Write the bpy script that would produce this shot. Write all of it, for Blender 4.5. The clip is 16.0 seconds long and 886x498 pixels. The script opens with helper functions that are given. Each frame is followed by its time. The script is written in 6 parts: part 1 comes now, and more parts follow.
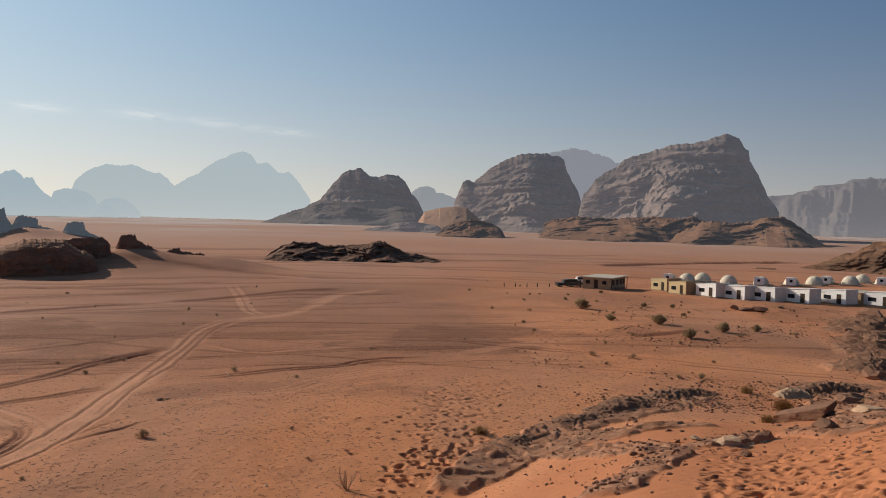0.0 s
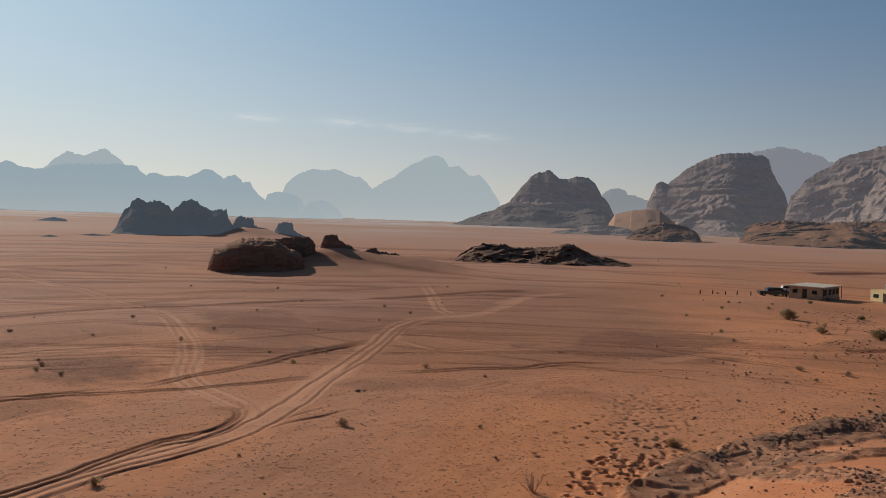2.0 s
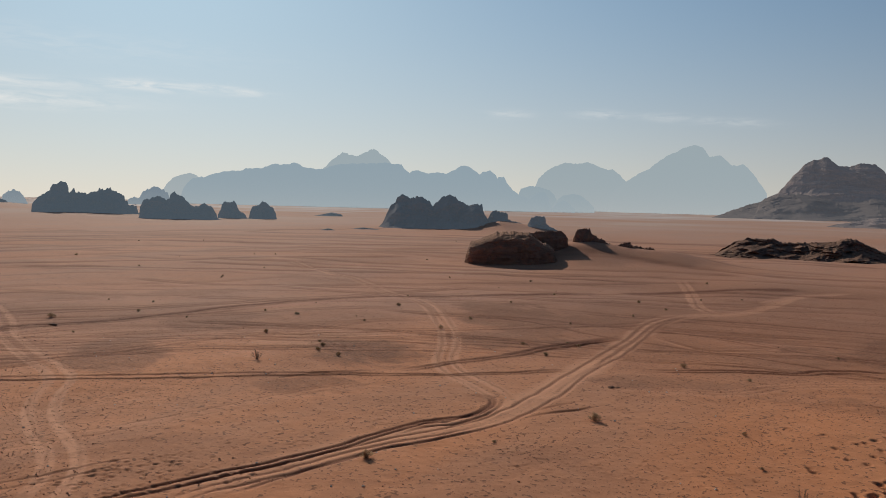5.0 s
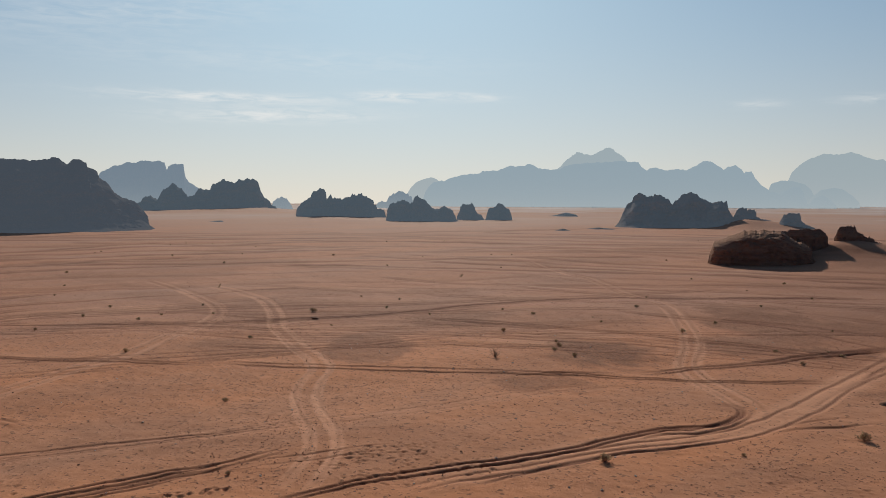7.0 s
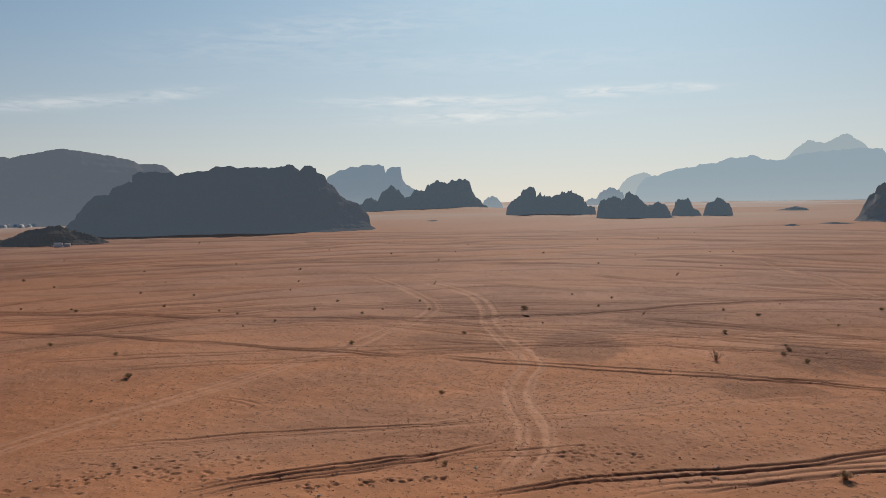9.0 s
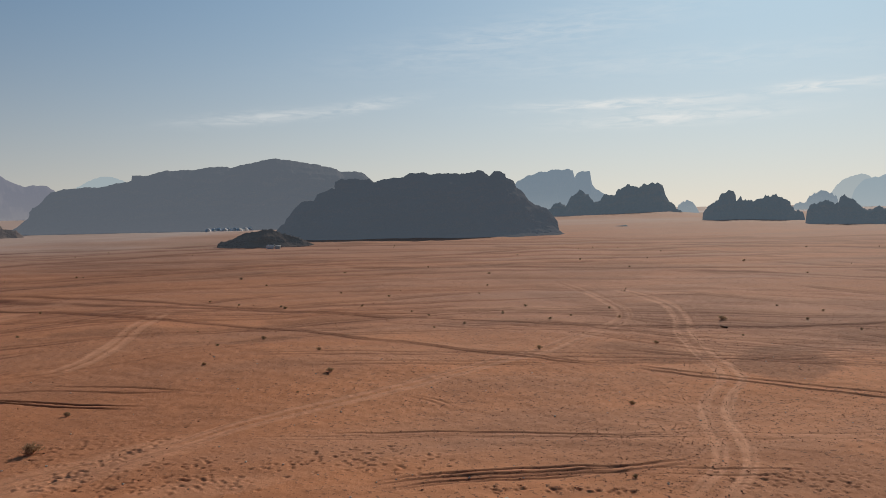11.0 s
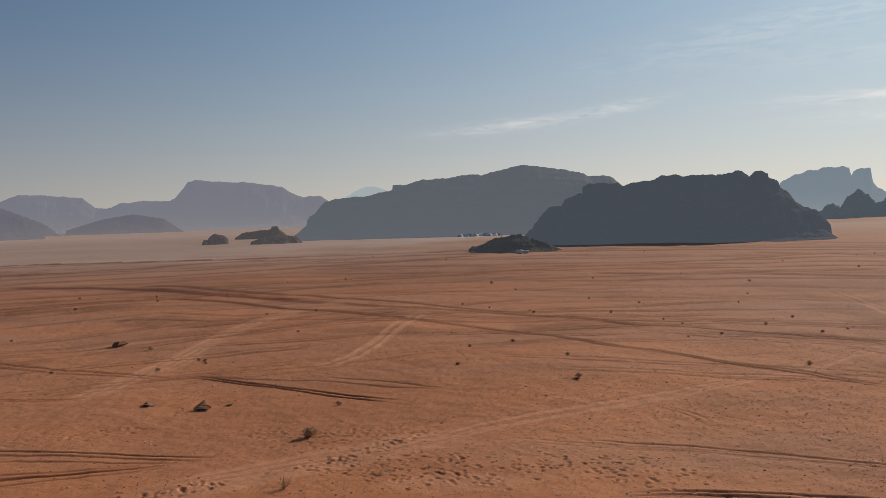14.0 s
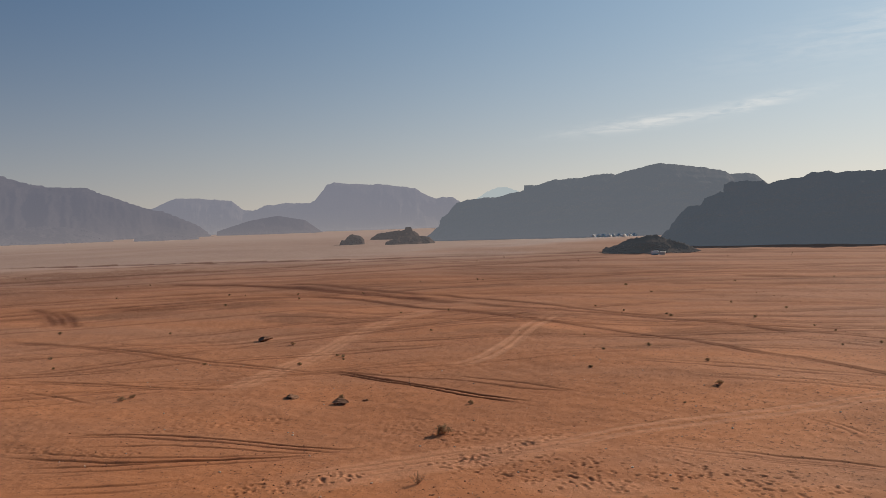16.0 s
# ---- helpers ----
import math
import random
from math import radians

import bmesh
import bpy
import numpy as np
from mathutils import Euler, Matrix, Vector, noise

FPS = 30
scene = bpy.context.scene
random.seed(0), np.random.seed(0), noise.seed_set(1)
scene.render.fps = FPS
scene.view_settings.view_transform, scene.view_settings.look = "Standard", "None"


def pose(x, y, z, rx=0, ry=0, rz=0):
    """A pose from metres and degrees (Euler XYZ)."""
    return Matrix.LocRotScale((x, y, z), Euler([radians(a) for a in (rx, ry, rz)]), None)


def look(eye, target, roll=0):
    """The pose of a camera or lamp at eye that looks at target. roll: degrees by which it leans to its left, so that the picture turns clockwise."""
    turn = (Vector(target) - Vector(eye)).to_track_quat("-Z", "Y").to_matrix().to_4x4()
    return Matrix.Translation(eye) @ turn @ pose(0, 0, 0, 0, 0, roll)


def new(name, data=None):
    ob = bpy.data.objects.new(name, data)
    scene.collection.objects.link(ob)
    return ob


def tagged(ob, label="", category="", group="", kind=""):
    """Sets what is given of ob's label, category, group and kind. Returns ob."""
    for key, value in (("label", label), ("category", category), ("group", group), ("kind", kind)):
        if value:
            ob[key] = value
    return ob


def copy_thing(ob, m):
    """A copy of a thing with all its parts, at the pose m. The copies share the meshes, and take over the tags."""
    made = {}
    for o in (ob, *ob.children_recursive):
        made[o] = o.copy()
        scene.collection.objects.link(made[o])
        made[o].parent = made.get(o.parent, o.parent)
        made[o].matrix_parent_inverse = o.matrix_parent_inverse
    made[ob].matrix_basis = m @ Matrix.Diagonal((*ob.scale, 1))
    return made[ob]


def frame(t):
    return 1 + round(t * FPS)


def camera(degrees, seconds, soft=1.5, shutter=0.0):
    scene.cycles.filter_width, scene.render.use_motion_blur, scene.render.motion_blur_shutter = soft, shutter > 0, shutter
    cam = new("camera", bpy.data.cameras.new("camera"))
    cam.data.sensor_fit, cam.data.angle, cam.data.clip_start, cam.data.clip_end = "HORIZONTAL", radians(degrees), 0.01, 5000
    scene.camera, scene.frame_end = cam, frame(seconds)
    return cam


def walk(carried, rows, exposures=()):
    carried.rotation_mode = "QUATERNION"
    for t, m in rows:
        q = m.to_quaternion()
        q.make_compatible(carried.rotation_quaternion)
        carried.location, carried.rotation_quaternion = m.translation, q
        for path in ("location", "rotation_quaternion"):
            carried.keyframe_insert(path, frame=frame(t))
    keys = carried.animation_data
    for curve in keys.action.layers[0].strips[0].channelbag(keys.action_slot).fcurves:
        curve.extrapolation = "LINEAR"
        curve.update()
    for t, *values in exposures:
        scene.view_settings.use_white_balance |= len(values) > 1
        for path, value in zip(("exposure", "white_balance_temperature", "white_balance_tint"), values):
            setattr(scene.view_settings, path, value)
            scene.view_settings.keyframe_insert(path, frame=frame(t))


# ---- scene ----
# A panning look from a rocky hill over a desert plain with sandstone buttes.
cam = camera(59.74, 16.0, soft=0.8)
PATH = [
    (0.0, -0.000, 0.510, 14.5, 87.97, -1.54, 0.00),
    (0.5, -0.031, 0.509, 14.5, 87.95, -1.71, 3.46),
    (1.0, -0.063, 0.506, 14.5, 87.90, -1.81, 7.15),
    (1.5, -0.096, 0.501, 14.5, 87.82, -1.90, 10.89),
    (2.0, -0.123, 0.495, 14.5, 87.73, -1.90, 13.93),
    (2.5, -0.146, 0.489, 14.5, 87.63, -1.92, 16.61),
    (3.0, -0.167, 0.482, 14.5, 87.55, -1.80, 19.13),
    (5.5, -0.305, 0.409, 14.5, 86.65, -1.28, 36.73),
    (6.0, -0.336, 0.384, 14.5, 86.67, -1.06, 41.15),
    (6.5, -0.362, 0.359, 14.5, 86.59, -0.70, 45.23),
    (7.0, -0.389, 0.330, 14.5, 86.50, -0.27, 49.73),
    (7.5, -0.411, 0.302, 14.5, 86.33, 0.09, 53.73),
    (8.0, -0.431, 0.273, 14.5, 86.27, 0.42, 57.59),
    (8.5, -0.447, 0.245, 14.5, 86.28, 0.68, 61.32),
    (9.0, -0.463, 0.214, 14.5, 86.43, 0.94, 65.16),
    (11.5, -0.505, 0.069, 14.5, 87.16, 1.13, 82.28),
    (12.0, -0.508, 0.039, 14.5, 87.30, 1.30, 85.58),
    (12.5, -0.510, 0.008, 14.5, 87.44, 1.49, 89.13),
    (13.0, -0.510, -0.019, 14.5, 87.57, 1.74, 92.17),
    (13.5, -0.508, -0.040, 14.5, 87.67, 1.76, 94.50),
    (14.0, -0.506, -0.064, 14.5, 87.84, 1.70, 97.25),
    (14.5, -0.503, -0.084, 14.5, 87.96, 1.59, 99.53),
    (15.0, -0.500, -0.102, 14.5, 88.00, 1.49, 101.51),
    (15.5, -0.494, -0.127, 14.5, 88.11, 1.69, 104.44),
    (16.0, -0.488, -0.149, 14.5, 88.18, 1.86, 106.98),
]
EXPOSURES = [(0.0, 0.30, 6750, 11), (0.5, 0.22, 6720, 11), (1.5, 0.12, 6680, 11), (2.5, 0.02, 6640, 10), (3.2, -0.10, 6600, 10), (5.5, 0.02, 6550, 10), (9.0, 0.04, 6550, 10), (11.5, 0.02, 6680, 11), (12.5, -0.05, 6760, 12), (13.2, -0.09, 6840, 12), (14.2, 0.06, 6940, 13), (15.0, 0.03, 7010, 13), (15.5, 0.15, 7040, 13), (16.0, 0.21, 7060, 13)]
walk(cam, [(t, pose(*row)) for t, *row in PATH], EXPOSURES)

# ---- world and sun ----
SKY_GAIN, SKY_KNEE, SKY_TOP = (0.1, 0.1, 0.1), (0.42, 0.46, 0.50), (0.49, 0.67, 0.79)
HAZE_SUN, HAZE_AWAY, HAZE_DEG, HAZE_MOST = (0.765, 0.71, 0.61, 1), (0.27, 0.25, 0.25, 1), 7.0, 0.95
# streaks of cloud: bearing, height, half length, half thickness (degrees), density, slant
CLOUDS = [(92.5, 6.75, 4.6, 0.42, 0.38, -0.09), (85.0, 7.55, 4.0, 0.4, 0.38, -0.14), (65.5, 7.25, 7.0, 0.38, 0.71, 0.0), (62.0, 6.15, 6.5, 0.5, 0.68, -0.02),
          (53.0, 7.65, 3.2, 0.36, 0.75, 0.0), (47.5, 7.65, 2.0, 0.3, 0.6, 0.05), (27.8, 6.75, 1.6, 0.28, 0.36, 0.0), (21.2, 6.75, 1.8, 0.28, 0.36, 0.03),
          (16.5, 6.55, 1.6, 0.28, 0.3, 0.05), (12.2, 6.2, 2.6, 0.26, 0.25, 0.06), (72.0, 12.4, 11.0, 1.3, 0.22, -0.12), (62.0, 10.0, 14.0, 0.9, 0.17, 0.0)]
SUN_AZ, SUN_EL = 54.0, 24.0          # degrees to the left of +y, and above the horizon
sun_to = Vector((-math.sin(radians(SUN_AZ)) * math.cos(radians(SUN_EL)),
                 math.cos(radians(SUN_AZ)) * math.cos(radians(SUN_EL)), math.sin(radians(SUN_EL))))
world = bpy.data.worlds.new("desert_sky")
scene.world = world
world.use_nodes = True
wt = world.node_tree
wt.nodes.clear()


def wn(kind, **inputs):
    n = wt.nodes.new(kind)
    for k, v in inputs.items():
        n.inputs[k.replace("_", " ")].default_value = v
    return n


sky = wt.nodes.new("ShaderNodeTexSky")
sky.sky_type = "NISHITA"
sky.sun_disc = False
sky.sun_elevation = radians(SUN_EL)
sky.sun_rotation = radians(-SUN_AZ)
sky.altitude = 900
sky.air_density, sky.dust_density, sky.ozone_density = 1.0, 1.3, 1.5


def wmath(op, a, b=0.0):
    n = wt.nodes.new("ShaderNodeMath")
    n.operation = op
    for sock, v in zip(n.inputs, (a, b)):
        if isinstance(v, (int, float)):
            sock.default_value = v
        else:
            wt.links.new(v, sock)
    return n.outputs[0]


def wvec(op, a, b):
    n = wt.nodes.new("ShaderNodeVectorMath")
    n.operation = op
    for sock, v in zip(n.inputs, (a, b)):
        if isinstance(v, tuple):
            sock.default_value = v
        else:
            wt.links.new(v, sock)
    return n.outputs[0]


# dusty air evens the sky out: bright parts saturate
raw = wvec("MULTIPLY", sky.outputs[0], SKY_GAIN)
even = wvec("MULTIPLY", wvec("DIVIDE", raw, wvec("ADD", raw, SKY_KNEE)), SKY_TOP)
# thin streaks of cloud, by bearing and height in degrees
way = wt.nodes.new("ShaderNodeSeparateXYZ")
wt.links.new(wt.nodes.new("ShaderNodeTexCoord").outputs["Generated"], way.inputs[0])
w_az = wmath("MULTIPLY", wmath("ARCTAN2", wmath("MULTIPLY", way.outputs[0], -1.0), way.outputs[1]), 57.2958)
w_el = wmath("MULTIPLY", wmath("ARCSINE", way.outputs[2]), 57.2958)
# pale dust low over the horizon, brighter towards the sun
toward = wmath("COSINE", wmath("MULTIPLY", wmath("SUBTRACT", w_az, SUN_AZ), 0.0174533))
toward = wmath("POWER", wmath("MULTIPLY", wmath("ADD", toward, 1.0), 0.5), 2.5)
dust = wt.nodes.new("ShaderNodeMix")
dust.data_type = "RGBA"
wt.links.new(toward, dust.inputs[0])
dust.inputs[6].default_value, dust.inputs[7].default_value = HAZE_AWAY, HAZE_SUN
low = wmath("MULTIPLY", wmath("EXPONENT", wmath("DIVIDE", wmath("MAXIMUM", w_el, 0.0), -HAZE_DEG)), HAZE_MOST)
hazed = wt.nodes.new("ShaderNodeMix")
hazed.data_type = "RGBA"
wt.links.new(low, hazed.inputs[0])
glow = wmath("ADD", wmath("MULTIPLY", toward, 0.82), 0.31)
shade = wt.nodes.new("ShaderNodeCombineXYZ")
away = wmath("SUBTRACT", 1.0, toward)
for ch, (lift, cool) in enumerate(((-0.10, -0.07), (0.012, 0.0), (0.125, 0.09))):
    wt.links.new(wmath("ADD", wmath("ADD", glow, lift), wmath("MULTIPLY", away, cool)), shade.inputs[ch])
# unseen sky above the view, warmed so that shade on the ground turns redder
aloft = wt.nodes.new("ShaderNodeMapRange")
wt.links.new(w_el, aloft.inputs["Value"])
aloft.inputs["From Min"].default_value, aloft.inputs["From Max"].default_value = 18.0, 45.0
dusty = wt.nodes.new("ShaderNodeMix")
dusty.data_type = "RGBA"
wt.links.new(aloft.outputs[0], dusty.inputs[0])
dusty.inputs[6].default_value, dusty.inputs[7].default_value = (1, 1, 1, 1), (1.12, 0.87, 0.66, 1)
wt.links.new(wvec("MULTIPLY", wvec("MULTIPLY", even, shade.outputs[0]), dusty.outputs[2]), hazed.inputs[6])
wt.links.new(dust.outputs[2], hazed.inputs[7])
flat = wt.nodes.new("ShaderNodeCombineXYZ")
wt.links.new(wmath("MULTIPLY", w_az, 0.42), flat.inputs[0])
wt.links.new(wmath("MULTIPLY", w_el, 2.6), flat.inputs[1])
puff = wn("ShaderNodeTexNoise", Scale=1.0, Detail=6.0, Roughness=0.6, Distortion=0.6)
wt.links.new(flat.outputs[0], puff.inputs["Vector"])
veil = None
for c_az, c_el, s_az, s_el, amount, slant in CLOUDS:
    da = wmath("DIVIDE", wmath("SUBTRACT", w_az, c_az), s_az)
    de = wmath("DIVIDE", wmath("SUBTRACT", wmath("SUBTRACT", w_el, c_el), wmath("MULTIPLY", wmath("SUBTRACT", w_az, c_az), slant)), s_el)
    g = wmath("MULTIPLY", wmath("EXPONENT", wmath("MULTIPLY", wmath("ADD", wmath("MULTIPLY", da, da), wmath("MULTIPLY", de, de)), -1.0)), amount)
    veil = g if veil is None else wmath("ADD", veil, g)
wisp = wt.nodes.new("ShaderNodeMapRange")
wt.links.new(puff.outputs["Fac"], wisp.inputs["Value"])
wisp.inputs["From Min"].default_value, wisp.inputs["From Max"].default_value = 0.36, 0.66
cover = wmath("MINIMUM", wmath("MULTIPLY", wisp.outputs[0], veil), 0.62)
clouded = wt.nodes.new("ShaderNodeMix")
clouded.data_type = "RGBA"
wt.links.new(cover, clouded.inputs[0])
wt.links.new(hazed.outputs[2], clouded.inputs[6])
clouded.inputs[7].default_value = (0.82, 0.82, 0.80, 1)
sky_bg = wn("ShaderNodeBackground", Strength=1.0)
sky_out = wt.nodes.new("ShaderNodeOutputWorld")
wt.links.new(clouded.outputs[2], sky_bg.inputs["Color"])
wt.links.new(sky_bg.outputs[0], sky_out.inputs["Surface"])

sun_data = bpy.data.lights.new("sun", "SUN")
sun_data.energy, sun_data.angle, sun_data.color = 3.2, radians(0.6), (1.0, 0.89, 0.76)
sun = new("sun", sun_data)
sun.matrix_world = look(sun_to * 100, (0, 0, 0))


# ---- number noise ----
def hash2(ix, iy, seed):
    h = (ix.astype(np.int64) * 374761393 + iy.astype(np.int64) * 668265263 + seed * 974711) & 0x7FFFFFFF
    h = ((h ^ (h >> 13)) * 1274126177) & 0x7FFFFFFF
    h = ((h ^ (h >> 16)) * 69069) & 0x7FFFFFFF
    return (h & 0xFFFFF) / float(0xFFFFF)


def vnoise(x, y, seed=0):
    """Smooth value noise in -1..1."""
    x, y = np.asarray(x, float), np.asarray(y, float)
    ix, iy = np.floor(x), np.floor(y)
    fx, fy = x - ix, y - iy
    fx, fy = fx * fx * (3 - 2 * fx), fy * fy * (3 - 2 * fy)
    a, b = hash2(ix, iy, seed), hash2(ix + 1, iy, seed)
    c, d = hash2(ix, iy + 1, seed), hash2(ix + 1, iy + 1, seed)
    return ((a * (1 - fx) + b * fx) * (1 - fy) + (c * (1 - fx) + d * fx) * fy) * 2 - 1


def fbm(x, y, octaves=4, seed=0):
    x, y = np.asarray(x, float), np.asarray(y, float)
    s, a = np.zeros(np.broadcast(x, y).shape), 1.0
    for o in range(octaves):
        s = s + a * vnoise(x, y, seed + 17 * o)
        x, y, a = x * 2.03 + 5.1, y * 2.03 + 9.7, a * 0.5
    return s


def smooth(a, b, x):
    q = np.clip((np.asarray(x, float) - a) / (b - a), 0, 1)
    return q * q * (3 - 2 * q)


# ---- materials ----
class Mat:
    """A small builder of node materials."""

    def __init__(self, name):
        self.m = bpy.data.materials.new(name)
        self.m.use_nodes = True
        self.t = self.m.node_tree
        self.b = self.t.nodes["Principled BSDF"]
        self.pos = None

    def node(self, kind, **inputs):
        n = self.t.nodes.new(kind)
        for k, v in inputs.items():
            n.inputs[k.replace("_", " ")].default_value = v
        return n

    def link(self, a, b):
        self.t.links.new(a, b)

    def coords(self, scale=(1, 1, 1)):
        if self.pos is None:
            self.pos = self.node("ShaderNodeTexCoord").outputs["Object"]
        mp = self.node("ShaderNodeMapping")
        mp.inputs["Scale"].default_value = scale
        self.link(self.pos, mp.inputs["Vector"])
        return mp.outputs[0]

    def noise(self, scale, detail=4.0, rough=0.55, stretch=(1, 1, 1)):
        n = self.node("ShaderNodeTexNoise", Scale=scale, Detail=detail, Roughness=rough)
        self.link(self.coords(stretch), n.inputs["Vector"])
        return n.outputs["Fac"]

    def ramp(self, fac, stops):
        r = self.node("ShaderNodeValToRGB")
        e = r.color_ramp.elements
        while len(e) < len(stops):
            e.new(0.5)
        for el, (p, c) in zip(e, stops):
            el.position, el.color = p, (*c, 1) if len(c) == 3 else c
        self.link(fac, r.inputs["Fac"])
        return r.outputs["Color"]

    def mix(self, fac, a, b, how="MIX"):
        n = self.t.nodes.new("ShaderNodeMix")
        n.data_type, n.blend_type = "RGBA", how
        for sock, v in ((n.inputs[0], fac), (n.inputs[6], a), (n.inputs[7], b)):
            if isinstance(v, (int, float)):
                sock.default_value = v
            elif isinstance(v, tuple):
                sock.default_value = (*v, 1)
            else:
                self.link(v, sock)
        return n.outputs[2]

    def math(self, op, a, b=0.0):
        n = self.t.nodes.new("ShaderNodeMath")
        n.operation = op
        for sock, v in ((n.inputs[0], a), (n.inputs[1], b)):
            if isinstance(v, (int, float)):
                sock.default_value = v
            else:
                self.link(v, sock)
        return n.outputs[0]

    def bump(self, height, strength=0.5, distance=0.1, before=None):
        n = self.node("ShaderNodeBump", Strength=strength, Distance=distance)
        self.link(height, n.inputs["Height"])
        if before is not None:
            self.link(before, n.inputs["Normal"])
        return n.outputs[0]

    def done(self, colour, rough=0.9, normal=None, **extra):
        if isinstance(colour, tuple):
            self.b.inputs["Base Color"].default_value = (*colour, 1)
        else:
            self.link(colour, self.b.inputs["Base Color"])
        if isinstance(rough, (int, float)):
            self.b.inputs["Roughness"].default_value = rough
        else:
            self.link(rough, self.b.inputs["Roughness"])
        self.b.inputs["Specular IOR Level"].default_value = 0.08
        if normal is not None:
            self.link(normal, self.b.inputs["Normal"])
        for k, v in extra.items():
            self.b.inputs[k.replace("_", " ")].default_value = v
        return self.m


def sand_material():
    k = Mat("orange_sand")

    def attr(name):
        n = k.node("ShaderNodeAttribute")
        n.attribute_name = name
        return n.outputs["Fac"]

    big = k.noise(0.012, 3)
    streak = k.noise(0.05, 5, 0.6, (1, 0.28, 1))
    mid = k.noise(0.33, 7, 0.68)
    fine = k.noise(1.6, 6, 0.7)
    grit = k.noise(9.0, 3, 0.7)
    c = k.ramp(big, [(0.3, (0.62, 0.245, 0.108)), (0.7, (0.74, 0.31, 0.142))])
    c = k.mix(k.ramp(streak, [(0.42, (0, 0, 0)), (0.68, (1, 1, 1))]), c, (0.54, 0.265, 0.155))
    c = k.mix(k.math("MULTIPLY", k.ramp(mid, [(0.36, (1, 1, 1)), (0.5, (0, 0, 0))]), 0.09), c, (0.33, 0.15, 0.085))
    c = k.mix(k.math("MULTIPLY", k.ramp(mid, [(0.55, (0, 0, 0)), (0.7, (1, 1, 1))]), 0.30), c, (0.68, 0.31, 0.155))
    c = k.mix(k.math("MULTIPLY", attr("dune"), 0.8), c, (0.47, 0.185, 0.088))
    # grains and chips of darker stone in the sand
    speck = k.noise(3.2, 2, 0.5)
    c = k.mix(k.math("MULTIPLY", k.ramp(speck, [(0.60, (0, 0, 0)), (0.66, (1, 1, 1))]), k.math("SUBTRACT", 0.72, k.math("MULTIPLY", attr("dune"), 0.5))), c, (0.16, 0.085, 0.055))
    c = k.mix(k.math("MULTIPLY", k.ramp(fine, [(0.40, (1, 1, 1)), (0.58, (0, 0, 0))]), 0.14), c, (0.27, 0.12, 0.068))
    # distance haze put into the plain's colour, together with a pale mud flat
    pale = attr("haze_mudflat")
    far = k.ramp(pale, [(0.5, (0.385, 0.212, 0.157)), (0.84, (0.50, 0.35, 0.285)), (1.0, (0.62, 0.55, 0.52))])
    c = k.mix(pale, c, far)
    packed = attr("packed")
    c = k.mix(packed, c, (0.74, 0.385, 0.235))
    # dark gravel between the dunes
    gravel = attr("gravel")
    chip = k.noise(4.5, 4, 0.75)
    g = k.math("MULTIPLY", gravel, k.ramp(chip, [(0.38, (0.45,) * 3), (0.56, (1, 1, 1))]))
    c = k.mix(g, c, k.ramp(grit, [(0.3, (0.16, 0.075, 0.048)), (0.7, (0.30, 0.145, 0.09))]))
    # shade of the rut walls, put into the sand's colour
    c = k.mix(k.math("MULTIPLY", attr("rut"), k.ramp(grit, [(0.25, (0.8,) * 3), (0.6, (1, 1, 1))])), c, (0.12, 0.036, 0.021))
    rocky = attr("rocky")
    tone = k.ramp(k.noise(1.3, 6, 0.7), [(0.32, (0.16, 0.08, 0.05)), (0.5, (0.30, 0.16, 0.102)), (0.68, (0.45, 0.27, 0.18))])
    c = k.mix(k.math("MULTIPLY", rocky, k.ramp(k.noise(0.8, 6, 0.7), [(0.3, (1, 1, 1)), (0.66, (0.6,) * 3)])), c, tone)
    h = k.math("ADD", fine, k.math("MULTIPLY", grit, 0.25))
    h = k.math("ADD", h, k.math("MULTIPLY", k.math("ADD", gravel, rocky), k.math("MULTIPLY", chip, 0.8)))
    return k.done(c, 0.95, k.bump(mid, 0.2, 0.4, k.bump(h, 0.55, 0.13)))


